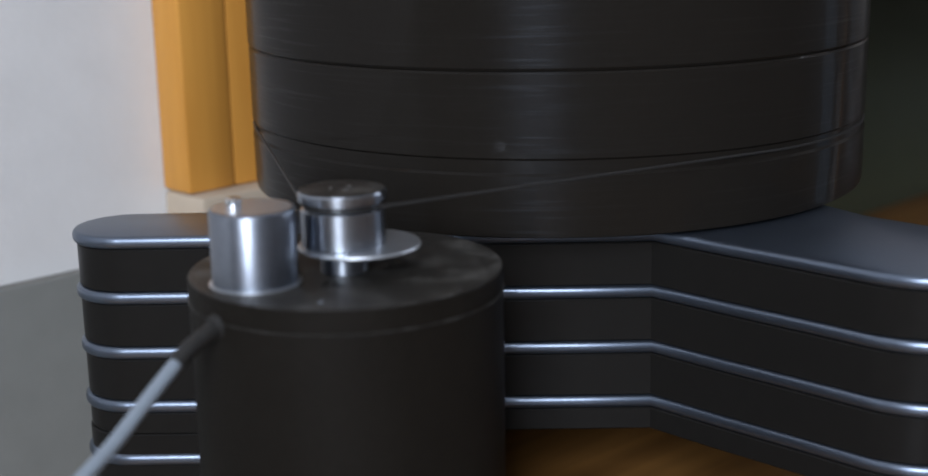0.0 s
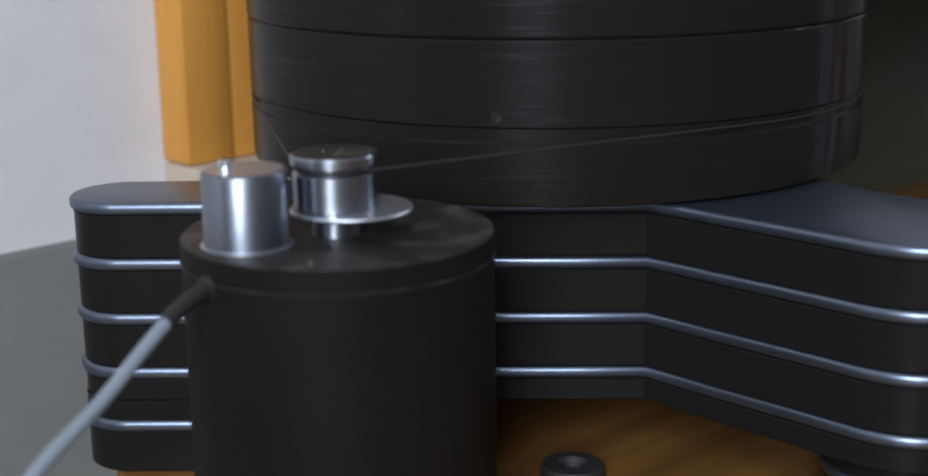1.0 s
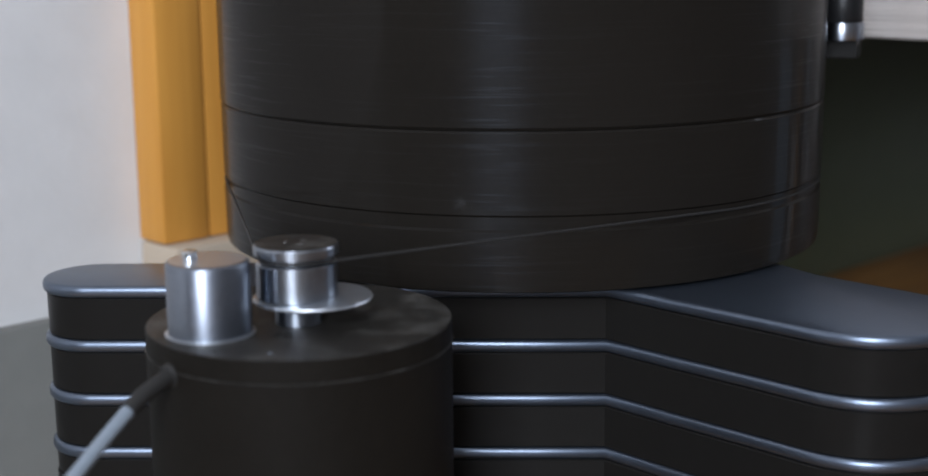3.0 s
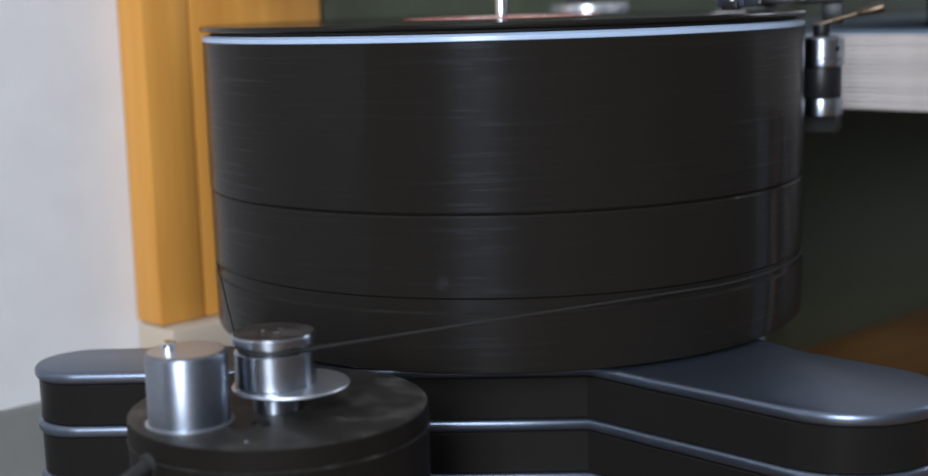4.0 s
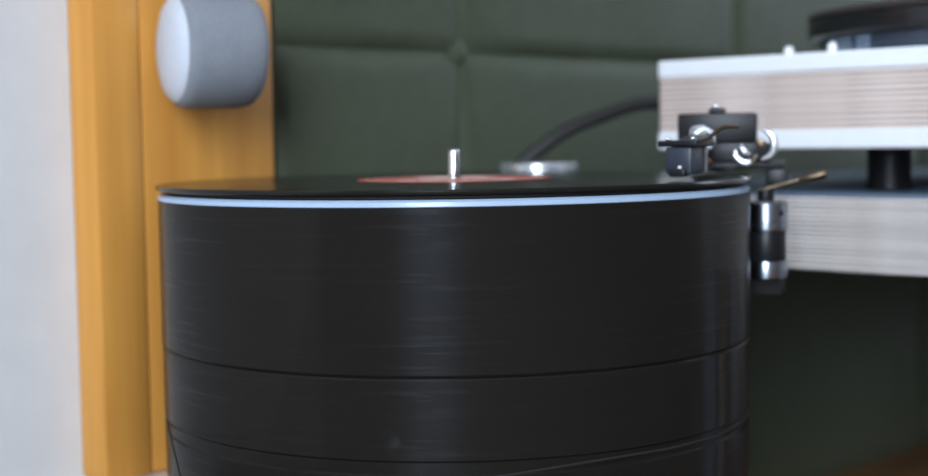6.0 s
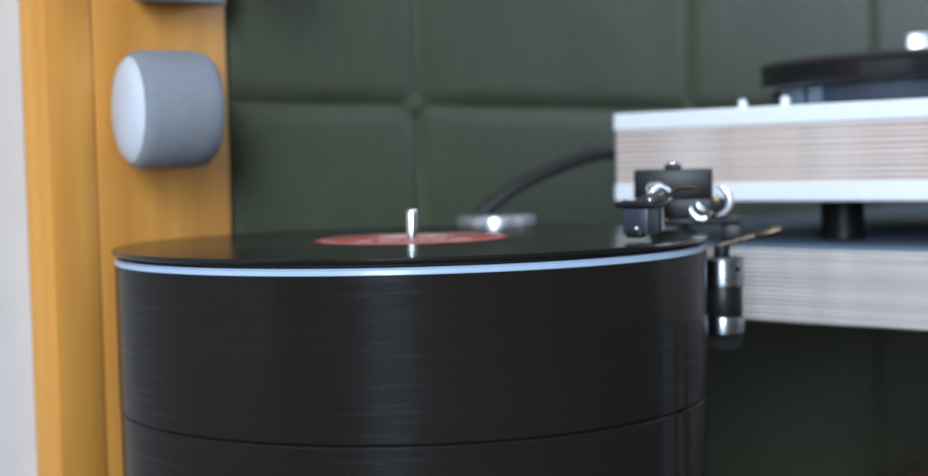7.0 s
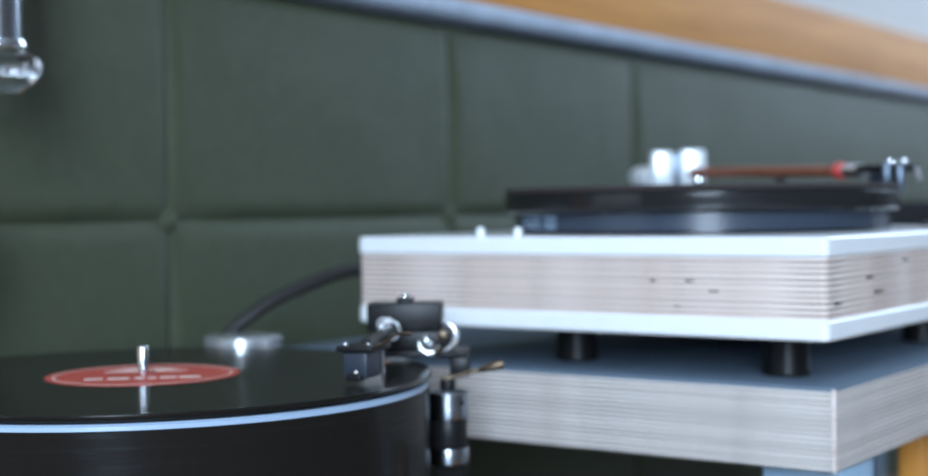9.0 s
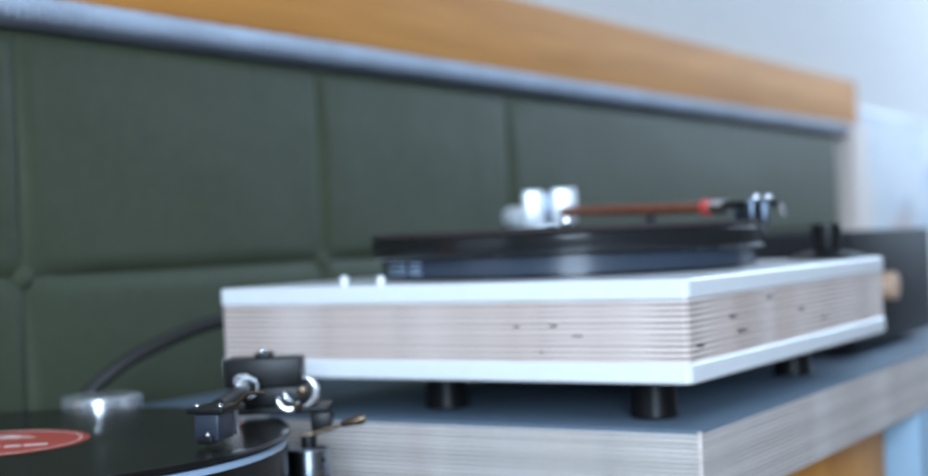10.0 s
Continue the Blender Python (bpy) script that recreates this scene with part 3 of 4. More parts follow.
# arm tower
TX, TY = 0.1195, -0.1105
rail = spline([(0.160, 0.083, 0), (0.176, 0.030, 0), (0.174, -0.045, 0), (0.150, -0.092, 0), (TX, TY, 0)], 6)
edge = []
for sgn, seq in ((1, range(len(rail))), (-1, reversed(range(len(rail))))):
    for q in seq:
        e = (rail[min(q + 1, len(rail) - 1)] - rail[max(q - 1, 0)]).normalized()
        edge.append((rail[q].x - sgn * -e.y * 0.008, rail[q].y - sgn * e.x * 0.008))
part("arm_bracket", slab(edge, 0.2350, 0.2445, 0.0006), ACRYLIC, deck, "black curved arm bracket")
part("lower_collar", drum(0.0112, 0.2446, 0.2535, 0.0007, (TX, TY, 0), 44), ALU, deck)
part("black_collar", drum(0.0104, 0.2536, 0.2692, 0.0006, (TX, TY, 0), 44), BLACK_PLASTIC, deck)
part("mount_ring", lathe([(0, 0.2693), (0.0113, 0.2693), (0.0116, 0.2698), (0.0116, 0.2722), (0.0111, 0.2727), (0.0111, 0.2731), (0.0116, 0.2736), (0.0116, 0.2832), (0.0110, 0.2840), (0.0070, 0.2845), (0, 0.2845)], (TX, TY, 0), 48), ALU, deck, "turned silver mounting ring")
part("grub_screw", drum(0.0013, 0.0, 0.0004, 0.0001, (TX + 0.0115 * -0.24, TY - 0.0115 * 0.97, 0.2785), 14, axis=(-0.24, -0.97, 0)), BLACK_PLASTIC, deck)
part("arm_post", drum(0.0042, 0.2845, 0.2905, 0.0004, (TX, TY, 0), 28), BLACK_PLASTIC, deck)
ARM = Matrix.Translation((0.1275, -0.0745, 0)) @ Matrix.Rotation(math.atan2(-0.853, 0.522), 4, "Z")
part("arm_base_plate", block(-0.013, 0.0365, -0.012, 0.014, 0.3010, 0.3045, 0.0008, turn=ARM), BLACK_PLASTIC, deck)
part("lift_block", block(0.0265, 0.0375, -0.012, 0.002, 0.2905, 0.3009, 0.0008, turn=ARM), BLACK_PLASTIC, deck)
part("lower_housing", block(-0.012, 0.0285, -0.006, 0.012, 0.3046, 0.3150, 0.0010, turn=ARM), BLACK_PLASTIC, deck)
part("arm_housing", block(-0.0205, 0.0215, -0.006, 0.018, 0.3151, 0.3310, 0.0012, turn=ARM), BLACK_PLASTIC, deck, "black rectangular arm bearing housing")
part("top_clamp", block(-0.0040, 0.0046, -0.003, 0.014, 0.3310, 0.3337, 0.0006, turn=ARM), BLACK_PLASTIC, deck)
for dy in (0.0005, 0.0100):
    c = ARM @ Vector((0.0003, dy, 0))
    part("clamp_screw", drum(0.0022, 0.3337, 0.3354, 0.0003, (c.x, c.y, 0), 18), CHROME, deck)


def ring_piece(centre, r, thick, a0, a1, normal, n=22):
    """An open hoop with tapered ends, lying square to normal."""
    q = Vector(normal).to_track_quat("Z", "Y").to_matrix()
    pts, rad = [], []
    for i in range(n + 1):
        a = radians(a0 + (a1 - a0) * i / n)
        pts.append(Vector(centre) + q @ Vector((r * math.cos(a), r * math.sin(a), 0)))
        rad.append(thick * (0.45 + 0.55 * math.sin(math.pi * i / n)))
    return tube(pts, thick, 10, radii=rad)


part("arm_collar", ring_piece((0.1040, -0.0830, 0.3172), 0.0052, 0.0013, 0, 359, (-0.86, -0.5, 0.05)), BRIGHT, deck, "silver arm tube collar")
part("arm_clip", tube(spline([(0.1045, -0.0770, 0.3158), (0.1030, -0.0755, 0.3195), (0.1035, -0.0760, 0.3228), (0.1050, -0.0815, 0.3236), (0.1052, -0.0835, 0.3225)]), 0.0009, 8), BRIGHT, deck)


def crescent(centre, r, thick, a0, a1, n=22):
    """A curved horn, thickest in the middle, standing across the arm."""
    across = Vector((0.56, -0.83, 0)).normalized()
    pts, rad = [], []
    for i in range(n + 1):
        a = radians(a0 + (a1 - a0) * i / n)
        pts.append(Vector(centre) + r * (math.cos(a) * across + math.sin(a) * Vector((0, 0, 1))))
        rad.append(thick * (0.18 + 0.82 * math.sin(math.pi * i / n) ** 0.7))
    return tube(pts, thick, 12, radii=rad)


YOKE_A, YOKE_B = Vector((0.1160, -0.1009, 0.3102)), Vector((0.1198, -0.1065, 0.3140))
part("bias_yoke", crescent(YOKE_A, 0.0056, 0.0019, 165, 345), BRIGHT, deck, "silver curved arm yoke")
part("yoke_horn", crescent(YOKE_B, 0.0078, 0.0021, -85, 85), BRIGHT, deck, "silver curved horn behind the yoke")
part("yoke_tip", crescent(YOKE_B + Vector((-0.0022, 0.0033, 0.0)), 0.0050, 0.0013, 175, 270), BRIGHT, deck)
part("pivot_screw", drum(0.0026, -0.002, 0.004, 0.0004, (0.1195, -0.1075, 0.3145), 20, axis=(-0.85, -0.52, 0)), BRASS, deck)
part("yoke_stem", drum(0.0022, 0.3045, 0.3080, 0.0003, (0.1180, -0.1045, 0), 16), BRASS, deck)
part("arm_tube", tube(spline([(0.1200, -0.0740, 0.3180), (0.1040, -0.0825, 0.3172), (0.0760, -0.0980, 0.3166), (0.0420, -0.1165, 0.3160)]), 0.0034, 16), BLACK_PLASTIC, deck)
lever = part("cueing_lever", tube(spline([(0.1185, -0.1065, 0.2900), (0.1225, -0.1110, 0.2912), (0.1275, -0.1190, 0.2938), (0.1318, -0.1255, 0.2958)]), 0.0012, 10), BRASS, deck)
part("lever_grip", tube([(0.1305, -0.1238, 0.2952), (0.1320, -0.1262, 0.2960), (0.1362, -0.1326, 0.2978), (0.1378, -0.1350, 0.2985)], 0.002, 14, radii=[0.0012, 0.0020, 0.0029, 0.0025]), BRASS, lever)
# headshell, carried by the arm tube
HS = Matrix.Translation((0.0335, -0.1215, 0)) @ Matrix.Rotation(math.atan2(-0.039, -0.073) + math.pi, 4, "Z") @ Matrix.Rotation(radians(-14), 4, "Z")
shell = part("headshell", block(-0.011, 0.014, -0.0095, 0.0095, 0.3142, 0.3172, 0.0008, turn=HS), BLACK_PLASTIC, deck)
part("cartridge", block(-0.0095, 0.0075, -0.0065, 0.0065, 0.3012, 0.3141, 0.0012, turn=HS), NAVY_PLASTIC, shell, "dark blue cartridge body")
part("stylus_guard", block(-0.0115, -0.0045, -0.0040, 0.0040, 0.3000, 0.3040, 0.0008, turn=HS), BLACK_PLASTIC, shell)
c = HS @ Vector((-0.0097, -0.001, 0.3045))
part("stylus_dot", drum(0.0009, 0, 0.0004, 0.0001, c, 12, axis=HS.to_3x3() @ Vector((-1, 0, 0))), PRINT, shell)
for dy in (-0.0062, 0.0062):
    c = HS @ Vector((-0.006, dy, 0))
    part("shell_screw", drum(0.0013, 0.3172, 0.3184, 0.0003, (c.x, c.y, 0), 14), CHROME, shell)
part("finger_lift", tube([HS @ Vector(v) for v in spline([(-0.004, -0.0085, 0.3168), (-0.003, -0.0125, 0.3180), (-0.002, -0.0185, 0.3225), (-0.001, -0.0235, 0.3232), (0.0, -0.0265, 0.3230)])], 0.0009, 8), BRASS, shell, "bent brass finger lift")
part("contact_pin", tube([HS @ Vector((0.0085, -0.0068, 0.3025)), HS @ Vector((0.0085, -0.0068, 0.3138))], 0.0011, 10), CHROME, shell)
for k, dy in enumerate((-0.004, -0.0012, 0.0015, 0.0042)):
    part("lead_wire", tube([HS @ Vector(v) for v in spline([(0.0076, dy, 0.3085), (0.012, dy * 1.6 - 0.002, 0.3070 + 0.001 * k), (0.0155, dy * 0.6, 0.3110), (0.0145, dy * 0.4, 0.3150)])], 0.00035, 6), COPPER, shell)

# ---- record on the black turntable ----
lp = thing("vinyl_record", "black vinyl record with red label on the platter", "record", (0, 0, 0.2963))
disc = []
for r in np.linspace(0.1508, 0.0505, 26):
    disc.append((float(r), 0.2987 - (0.0003 if 0.058 < r < 0.147 else 0.0)))
part("disc", lathe([(0.0037, 0.2963), (0.1506, 0.2963), (0.1512, 0.2969), (0.1513, 0.2978), (0.1510, 0.2985)] + disc + [(0.0500, 0.2987), (0.0037, 0.2987)], seg=160), VINYL, lp, angle=20)
lab = part("label", lathe([(0.0037, 0.29875), (0.0495, 0.29875), (0.0500, 0.29885), (0.0500, 0.299), (0.0037, 0.299)], seg=96), LABEL_RED, lp, "red paper record label")
part("label_ring", lathe([(0.0455, 0.29902), (0.0462, 0.29902), (0.0462, 0.2991), (0.0455, 0.2991), (0.0455, 0.29902)], seg=96), PRINT, lab)
LBT = Matrix.Rotation(radians(-47), 4, "Z")
for x0, w in ((-0.028, 0.009), (-0.0165, 0.011), (-0.003, 0.005), (0.004, 0.004), (0.010, 0.008), (0.0195, 0.011)):
    part("label_print", block(x0, x0 + w, -0.020, -0.0145, 0.29901, 0.2991, turn=LBT), PRINT, lab)
for k in range(4):
    part("label_print", block(-0.022 + 0.003 * k, 0.022 - 0.004 * k, 0.014 + 0.0045 * k, 0.0158 + 0.0045 * k, 0.29901, 0.2991, turn=LBT), PRINT, lab)

# ---- motor unit ----
MX, MY, MR, MT = -0.2204, -0.0997, 0.0552, 0.1625
motor = thing("motor_unit", "black cylindrical turntable motor with silver pulley and switch", "motor", (MX, MY, TABLE_Z))
part("housing", lathe([(0, TABLE_Z), (0.0535, TABLE_Z), (0.0552, TABLE_Z + 0.002), (0.0552, MT - 0.0090), (0.0546, MT - 0.0082), (0, MT - 0.0082)], (MX, MY, 0), 128), MOTOR_BLACK, motor)
lid = part("lid", lathe([(0, MT - 0.0081), (0.0549, MT - 0.0081), (0.0553, MT - 0.0076), (0.0553, MT - 0.0006), (0.0550, MT - 0.0002), (0, MT - 0.0002)], (MX, MY, 0), 128), MOTOR_BLACK, motor)
part("lid_face", lathe([(0, MT - 0.00018), (0.0548, MT - 0.00018), (0.0546, MT), (0, MT)], (MX, MY, 0), 128), MOTOR_TOP, lid, "dusty black lid face")
sw = part("switch_cap", lathe([(0, MT), (0.0146, MT), (0.0146, 0.1876), (0.0142, 0.1883), (0.0136, 0.1886), (0, 0.1886)], (-0.2550, -0.0934, 0), 72), CAP_ALU, motor, "turned aluminium switch cap with scratches")
part("cap_base_ring", lathe([(0.0147, MT), (0.0158, MT), (0.0158, MT + 0.0006), (0.0147, MT + 0.0008)], (-0.2550, -0.0934, 0), 64), ALU_FACE, sw)
part("cap_top", lathe([(0, 0.1887), (0.0134, 0.1887), (0.0136, 0.1888), (0, 0.1889)], (-0.2550, -0.0934, 0), 64), ALU_FACE, sw)
part("set_screw", lathe([(0.0011, 0.1922), (0.0011, 0.1936), (0.0022, 0.1936), (0.0026, 0.1931), (0.0026, 0.1903), (0, 0.1903)], (-0.2598, -0.0900, -0.0014), 18), CHROME, sw, "small socket screw")
PX, PY = -0.2244, -0.1039
pul = part("pulley", lathe([(0, MT - 0.0011), (0.0085, MT - 0.0011), (0.0085, 0.1688), (0.0120, 0.1712), (0.0146, 0.1714), (0.0146, 0.1835), (0.0143, 0.1838), (0.0128, 0.1844), (0.0128, 0.1862), (0.0146, 0.1866), (0.0152, 0.1868), (0.0153, 0.1896), (0.0149, 0.1902), (0.0, 0.1902)], (PX, PY, 0.0012), 96), ALU, motor, "turned aluminium belt pulley", angle=25)
part("pulley_face", lathe([(0, 0.1903), (0.0142, 0.1903), (0.0145, 0.1904), (0, 0.1905)], (PX, PY, 0.0012), 64), MOTOR_TOP, pul, "dark pulley face")
for k, a in enumerate((40, 160, 280)):
    part("face_mark", block(-0.0012, 0.0012, 0.0035, 0.0042, 0.1905, 0.1906, turn=Matrix.Translation((PX, PY, 0.0012)) @ Matrix.Rotation(radians(a), 4, "Z")), ALU_FACE, pul)
part("pulley_flange", lathe([(0, 0.1690), (0.0200, 0.1690), (0.0212, 0.1693), (0.0216, 0.1699), (0.0212, 0.1706), (0.0160, 0.1713), (0, 0.1713)], (PX + 0.0052, PY - 0.0022, 0.0012), 96), ALU_FACE, pul, "broad silver pulley flange")
# added lip in a lighter black: the highlight on the lid's lower chamfer
part("seam_ring", lathe([(0.0546, MT - 0.0086), (0.0556, MT - 0.0084), (0.0556, MT - 0.0080), (0.0546, MT - 0.0079)], (MX, MY, 0), 128), MOTOR_TOP, motor)
part("engraved_mark", lathe([(0.0026, MT), (0.0027, MT + 0.00035), (0.0034, MT + 0.00035), (0.0035, MT)], (-0.2398, -0.1151, 0), 24), ACRYLIC, motor)
part("engraved_mark", lathe([(0, MT + 0.0003), (0.0011, MT + 0.0003), (0.0012, MT)], (-0.2398, -0.1151, 0), 16), ACRYLIC, motor)
part("dust_speck", lathe([(0, MT + 0.0005), (0.0005, MT + 0.0003), (0.0006, MT)], (-0.2559, -0.1292, 0), 8), CABLE_GREY, motor)
CAB = [(-0.2730, -0.0985, 0.1535), (-0.2775, -0.0992, 0.1520), (-0.2870, -0.1010, 0.1492), (-0.2950, -0.1030, 0.1455)]
part("cable_gland", drum(0.0042, -0.004, 0.0025, 0.0004, (-0.2745, -0.0988, 0.1530), 24, axis=(-0.93, -0.1, -0.3)), RUBBER, motor)
part("cable_sleeve", tube(spline(CAB), 0.0030, 16), RUBBER, motor, "black rubber cable sleeve")
part("mains_cable", tube(spline([(-0.2925, -0.1024, 0.1468), (-0.2960, -0.1033, 0.1450), (-0.3088, -0.1065, 0.1375), (-0.3246, -0.1106, 0.1282), (-0.3507, -0.1166, 0.1150), (-0.382, -0.124, 0.092), (-0.405, -0.130, 0.050), (-0.418, -0.134, -0.03), (-0.425, -0.136, -0.20), (-0.430, -0.130, -0.50), (-0.445, -0.120, -0.69), (-0.50, -0.10, -0.7165), (-0.70, -0.05, -0.7170)], 10), 0.0024, 16), CABLE_GREY, motor, "grey motor cable")

# ---- drive belt round pulley and platter ----
BZ = 0.1822
BR, QR = 0.1490, 0.0132
dist = math.hypot(PX, PY)
th = math.atan2(PY, PX)
al = math.acos((BR - QR) / dist)
loop = []
for i in range(97):
    a = th + al + (2 * math.pi - 2 * al) * i / 96
    loop.append((BR * math.cos(a), BR * math.sin(a), BZ - 0.0008))
for i in range(17):
    a = th - al + 2 * al * i / 16
    loop.append((PX + QR * math.cos(a), PY + QR * math.sin(a), BZ + 0.0042))
solo("drive_belt", tube(loop, 0.0006, 8, closed=True), RUBBER, "thin black rubber belt from pulley to platter", "belt")

# ---- white turntable on the shelf ----
X0, X1, Y0, Y1, DZ0, DZ1 = 0.2148, 0.5908, -0.2907, 0.0322, 0.3103, 0.3662
tt = thing("white_turntable", "white and plywood turntable standing on the plywood shelf", "turntable", (0.40, -0.13, SHELF_TOP))


def rounded(x0, x1, y0, y1, r):
    return arc(x1 - r, y0 + r, r, -90, 0, 6) + arc(x1 - r, y1 - r, r, 0, 90, 6) + arc(x0 + r, y1 - r, r, 90, 180, 6) + arc(x0 + r, y0 + r, r, 180, 270, 6)


part("top_slab", slab(rounded(X0, X1, Y0, Y1, 0.005), DZ1 - 0.0110, DZ1, 0.0012), WHITE_PAINT, tt, "white lacquered top slab")
part("bottom_slab", slab(rounded(X0, X1, Y0, Y1, 0.005), DZ0, DZ0 + 0.0112, 0.0012), WHITE_PAINT, tt, "white lacquered bottom slab")
n = 21
lo, hi = DZ0 + 0.0113, DZ1 - 0.0111
for i in range(n):
    a, b = lo + (hi - lo) * i / n, lo + (hi - lo) * (i + 1) / n
    q = 0.0008 if i % 2 == 0 else 0.0012
    part("ply_layer", slab(rounded(X0 + q, X1 - q, Y0 + q, Y1 - q, 0.0045), a + 0.00003, b - 0.00003, 0.0001), PLY_LIGHT if i % 2 == 0 else PLY_DARK, tt)
for x, z, w in ((0.2750, 0.3415, 0.0095), (0.2880, 0.3326, 0.0135), (0.2270, 0.3292, 0.0085), (0.3370, 0.3492, 0.009), (0.3950, 0.3385, 0.010), (0.4400, 0.3300, 0.010)):
    part("ply_void", block(x, x + w, Y0 + 0.0004, Y0 + 0.003, z, z + 0.0015, 0.0002), KNOT, tt)
for y, z, w in ((-0.1880, 0.3409, 0.0040), (-0.2120, 0.3412, 0.0052), (-0.2270, 0.3357, 0.0060), (-0.2030, 0.3268, 0.0030)):
    part("ply_void", block(X0 + 0.0004, X0 + 0.003, y, y + w, z, z + 0.0009, 0.0002), KNOT, tt)
for x, y in ((0.2846, -0.2376), (0.2990, -0.0850), (0.53, -0.2376), (0.53, -0.085)):
    part("foot", lathe([(0, SHELF_TOP), (0.0125, SHELF_TOP), (0.0140, SHELF_TOP + 0.0010), (0.0142, SHELF_TOP + 0.0030), (0.0135, SHELF_TOP + 0.0050), (0.0132, DZ0), (0, DZ0)], (x, y, 0), 40), BLACK_PLASTIC, tt, "round black foot")
QX, QY = 0.397, -0.126
part("platter_base", lathe([(0, DZ1 + 0.0004), (0.1275, DZ1 + 0.0004), (0.1280, DZ1 + 0.0010), (0.1280, DZ1 + 0.0022), (0, DZ1 + 0.0022)], (QX, QY, 0), 120), GLOSS_BLACK, tt)
strobe = part("strobe_ring", lathe([(0, DZ1 + 0.0023), (0.1276, DZ1 + 0.0023), (0.1280, DZ1 + 0.0027), (0.1280, DZ1 + 0.0135), (0, DZ1 + 0.0135)], (QX, QY, 0), 128), SMOKE, tt, "smoky blue lower platter ring")
for a0, wdt in ((82, 12), (95, 9.5), (105, 5.5), (111, 7), (139, 14), (155, 6)):
    for k in range(3):
        bm = bmesh.new()
        z = DZ1 + 0.0040 + 0.0033 * k
        pr = [(0.1281 * math.cos(radians(a0 + wdt * i / 6)) + QX, 0.1281 * math.sin(radians(a0 + wdt * i / 6)) + QY) for i in range(7)]
        vs = [[bm.verts.new((x, y, zz)) for x, y in pr] for zz in (z, z + 0.0012)]
        ins = [[bm.verts.new((QX + (x - QX) * 0.998, QY + (y - QY) * 0.998, zz)) for x, y in pr] for zz in (z, z + 0.0012)]
        for i in range(6):
            bm.faces.new((vs[0][i], vs[0][i + 1], vs[1][i + 1], vs[1][i]))
            bm.faces.new((ins[0][i + 1], ins[0][i], ins[1][i], ins[1][i + 1]))
            bm.faces.new((vs[1][i], vs[1][i + 1], ins[1][i + 1], ins[1][i]))
            bm.faces.new((vs[0][i + 1], vs[0][i], ins[0][i], ins[0][i + 1]))
        part("strobe_mark", bm, RIM_WHITE, strobe)
part("platter", lathe([(0, DZ1 + 0.0136), (0.1325, DZ1 + 0.0136), (0.1345, DZ1 + 0.0150), (0.1350, DZ1 + 0.0170), (0.1350, DZ1 + 0.0258), (0.1335, DZ1 + 0.0272), (0, DZ1 + 0.0272)], (QX, QY, 0), 128), GLOSS_BLACK, tt, "gloss black platter")
part("mat", lathe([(0, DZ1 + 0.0273), (0.1340, DZ1 + 0.0273), (0.1346, DZ1 + 0.0278), (0.1346, DZ1 + 0.0302), (0.1338, DZ1 + 0.0308), (0, DZ1 + 0.0308)], (QX, QY, 0), 120), MAT, tt, "dark brown felt mat")
part("platter_spindle", drum(0.0035, DZ1 + 0.0308, DZ1 + 0.038, 0.0006, (QX, QY, 0), 20), CHROME, tt)
for x, y in ((0.2245, -0.0885), (0.2385, -0.0510)):
    part("guide_pin", lathe([(0, DZ1), (0.0028, DZ1), (0.0028, DZ1 + 0.004), (0.0020, DZ1 + 0.0056), (0, DZ1 + 0.0060)], (x, y, 0), 20), WHITE_PAINT, tt, "small white pin")
# tone arm at rest
A0, A1 = Vector((0.555, -0.035, 0.4112)), Vector((0.458, -0.243, 0.4062))
AB = Matrix.Translation((0.555, -0.030, 0)) @ Matrix.Rotation(radians(-58), 4, "Z")
part("arm_block", block(-0.023, -0.005, -0.012, 0.012, 0.3990, 0.4290, 0.0025, turn=AB), SILVER_ARM, tt, "bright silver arm bearing block")
part("arm_block", block(0.000, 0.021, -0.013, 0.013, 0.4010, 0.4300, 0.003, turn=AB), SILVER_ARM, tt, "bright silver arm bearing block")
part("arm_bridge", block(-0.0052, 0.0002, -0.008, 0.008, 0.4020, 0.4260, 0.001, turn=AB), PLATE, tt)
part("arm_pillar", drum(0.0155, DZ1, 0.3999, 0.001, (0.553, -0.030, 0), 36), SILVER_ARM, tt)
part("arm_counterweight", drum(0.0090, -0.010, 0.012, 0.001, (0.566, 0.006, 0.4085), 32, axis=(A0 - A1)), SILVER_ARM, tt)
d = (A1 - A0).normalized()
part("arm_tube", tube([A0, A0 + d * 0.176], 0.0042, 16), TEAK, tt, "reddish wooden arm tube")
part("arm_ring", tube([A0 + d * 0.176, A0 + d * 0.183], 0.0058, 20), RED_RING, tt, "red ring on the arm")
part("arm_ferrule", tube([A0 + d * 0.183, A0 + d * 0.202], 0.0050, 20), CHROME, tt)
HB = Matrix.Translation(A0 + d * 0.221) @ d.to_track_quat("X", "Z").to_matrix().to_4x4()
part("arm_head", block(-0.020, 0.024, -0.008, 0.008, -0.001, 0.004, 0.001, turn=HB), BLACK_PLASTIC, tt)
part("arm_cartridge", block(-0.008, 0.010, -0.007, 0.007, -0.012, -0.0012, 0.001, turn=HB), NAVY_PLASTIC, tt)
for dx in (0.006, 0.018):
    part("head_screw", drum(0.003, 0.004, 0.0075, 0.0005, HB @ Vector((dx, 0.0, 0)), 16), CHROME, tt)
part("arm_finger", tube([HB @ Vector(v) for v in spline([(0.020, 0.004, 0.002), (0.025, 0.005, 0.0), (0.027, 0.005, -0.006)])], 0.0018, 10), CHROME, tt)
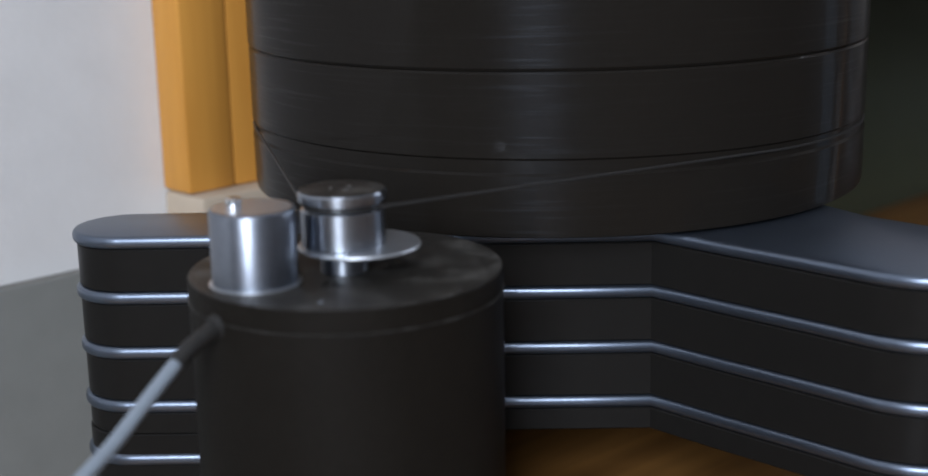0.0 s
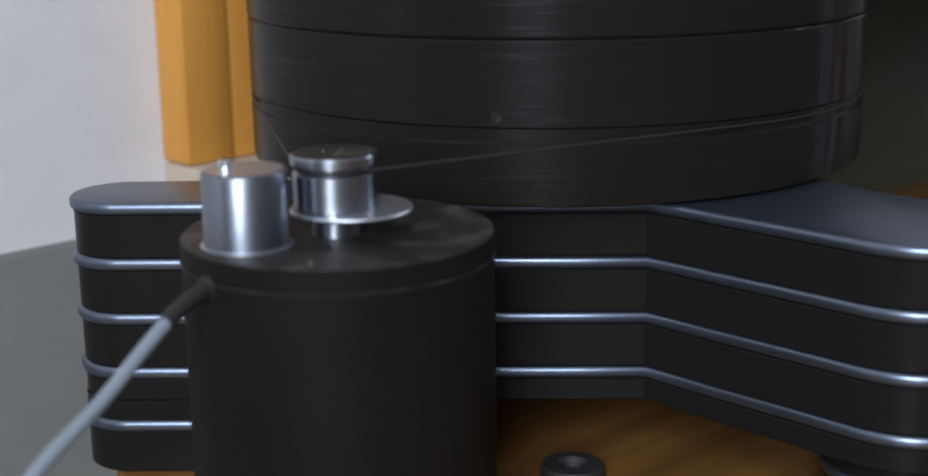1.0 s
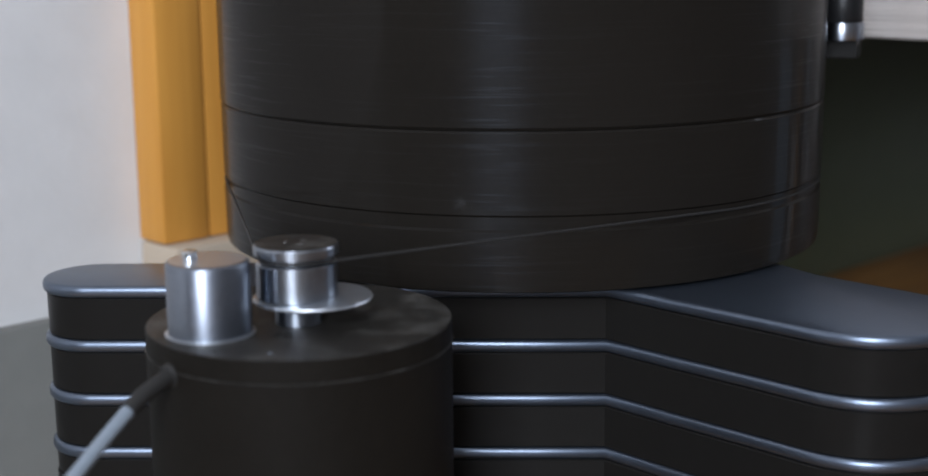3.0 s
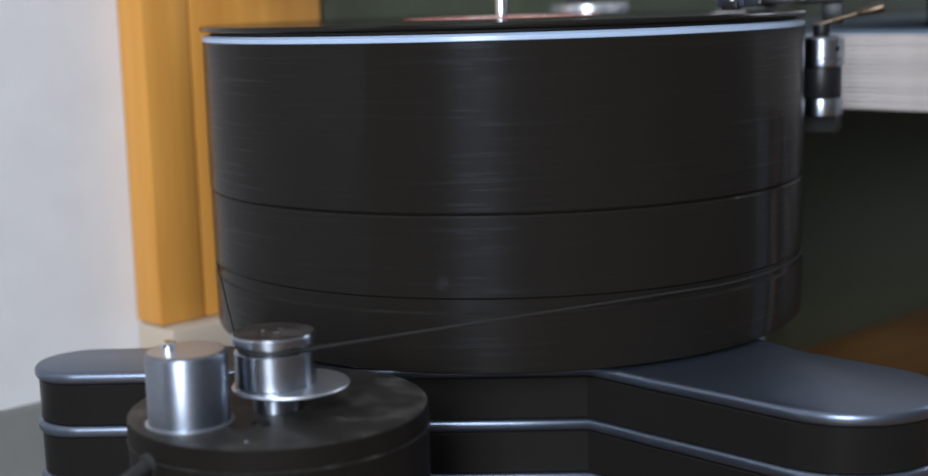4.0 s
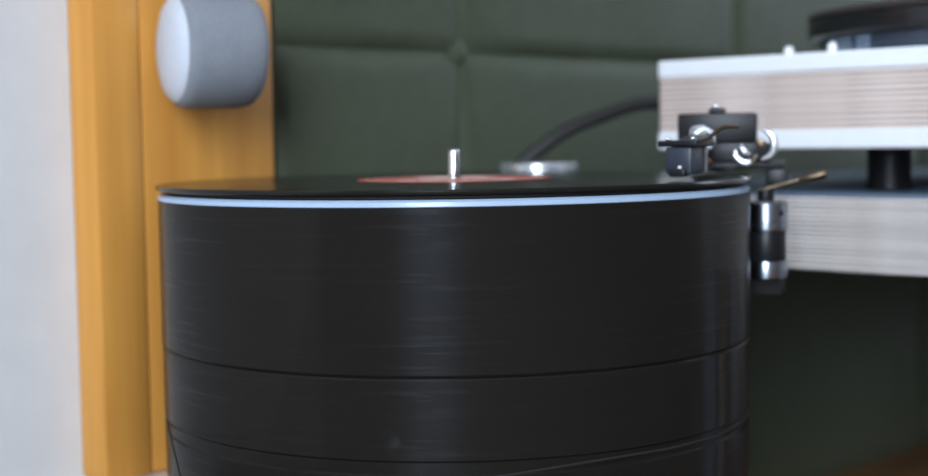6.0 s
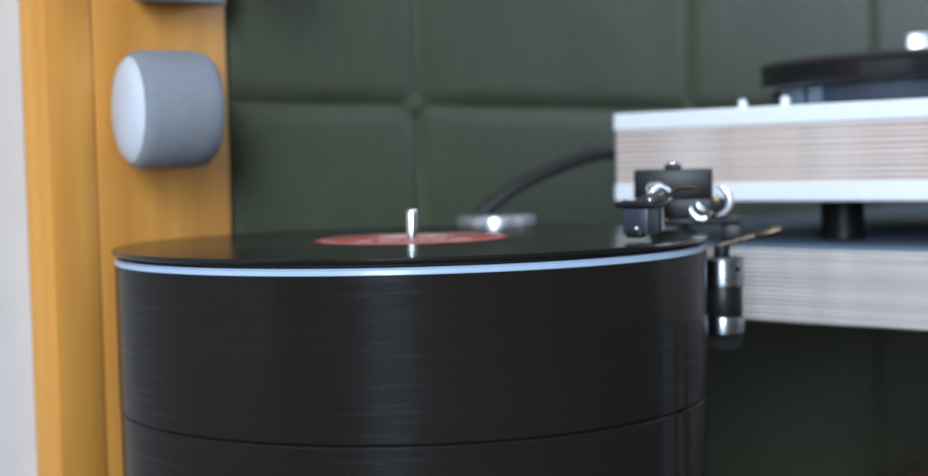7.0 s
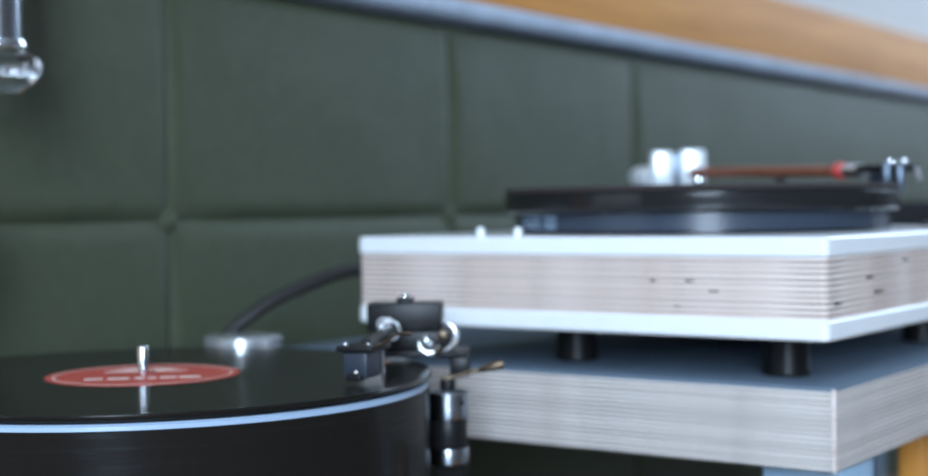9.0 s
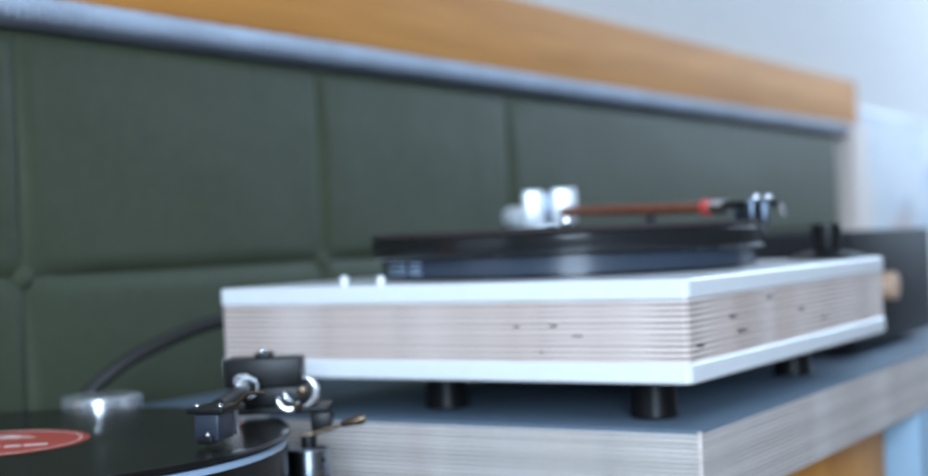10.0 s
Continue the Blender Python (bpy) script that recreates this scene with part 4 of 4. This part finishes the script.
for dx, dz in ((0.010, -0.004), (0.022, -0.006)):
    part("head_weight", drum(0.0034, dz - 0.008, dz + 0.009, 0.0006, HB @ Vector((dx, -0.0085, 0)), 20), PLATE, tt)
part("arm_rest", drum(0.0045, DZ1, 0.4044, 0.0005, (0.505, -0.142, 0), 20), BLACK_PLASTIC, tt)
knob = part("speed_knob_base", lathe([(0, DZ1), (0.027, DZ1), (0.0275, DZ1 + 0.0010), (0.024, DZ1 + 0.0035), (0.012, DZ1 + 0.0060), (0, DZ1 + 0.0060)], (0.558, -0.258, 0), 40), BLACK_PLASTIC, tt, "black disc under the knob")
part("speed_knob", lathe([(0, DZ1 + 0.0061), (0.0095, DZ1 + 0.0061), (0.0100, DZ1 + 0.008), (0.0112, DZ1 + 0.022), (0.0105, DZ1 + 0.0265), (0, DZ1 + 0.0270)], (0.558, -0.258, 0), 32), BLACK_PLASTIC, knob, "black turned knob")

# ---- device behind the white turntable ----
amp = thing("amplifier_box", "black metal amplifier box with a tan knob", "amplifier", (0.80, -0.10, SHELF_TOP))
part("case", block(0.66, 0.92, -0.245, 0.02, SHELF_TOP + 0.006, 0.385, 0.003), MATT_BLACK, amp)
for x, y in ((0.69, -0.21), (0.69, -0.02), (0.89, -0.21), (0.89, -0.02)):
    part("foot", drum(0.010, SHELF_TOP, SHELF_TOP + 0.0065, 0.001, (x, y, 0), 20), RUBBER, amp)
part("tan_knob", drum(0.0115, -0.001, 0.016, 0.001, (0.735, -0.245, 0.338), 32, axis=(0, -1, 0)), TAN, amp, "tan knob")

# ---- pale print on the far wall ----
poster = thing("wall_print", "pale wall print with faded blue and sand patches", "print", (2.56, 0.194, 0.36))
part("sheet", block(2.185, 2.95, 0.1925, 0.1952, 0.30, 0.60, 0.0004), PRINT_PAPER, poster)
part("batten", block(2.180, 2.955, 0.1900, 0.1953, 0.5985, 0.6065, 0.001), WHITE_PAINT, poster)

# ---- black cable between the turntables ----
solo("signal_cable", tube(spline([(0.168, 0.100, 0.152), (0.163, 0.122, 0.22), (0.172, 0.122, 0.285), (0.195, 0.105, 0.316), (0.232, 0.090, 0.333), (0.275, 0.080, 0.342), (0.33, 0.075, 0.335), (0.36, 0.090, 0.300), (0.40, 0.100, 0.2865)], 10), 0.0048, 14), RUBBER, "thick black cable arching behind the turntables", "cable")

# ---- small puck on the table under the plinth ----
pk = thing("rubber_puck", "small black rubber puck lying on the wooden table", "puck", (-0.094, -0.098, TABLE_Z))
part("ring", lathe([(0.0050, TABLE_Z), (0.0132, TABLE_Z), (0.0140, TABLE_Z + 0.0010), (0.0140, TABLE_Z + 0.0055), (0.0128, TABLE_Z + 0.0070), (0.0075, TABLE_Z + 0.0070), (0.0060, TABLE_Z + 0.0050), (0.0050, TABLE_Z + 0.0020), (0.0050, TABLE_Z)], (-0.094, -0.098, 0), 40), RUBBER, pk)
part("core", drum(0.0048, TABLE_Z, TABLE_Z + 0.0032, 0.0005, (-0.094, -0.098, 0), 24), PLATE, pk, "dull metal core")
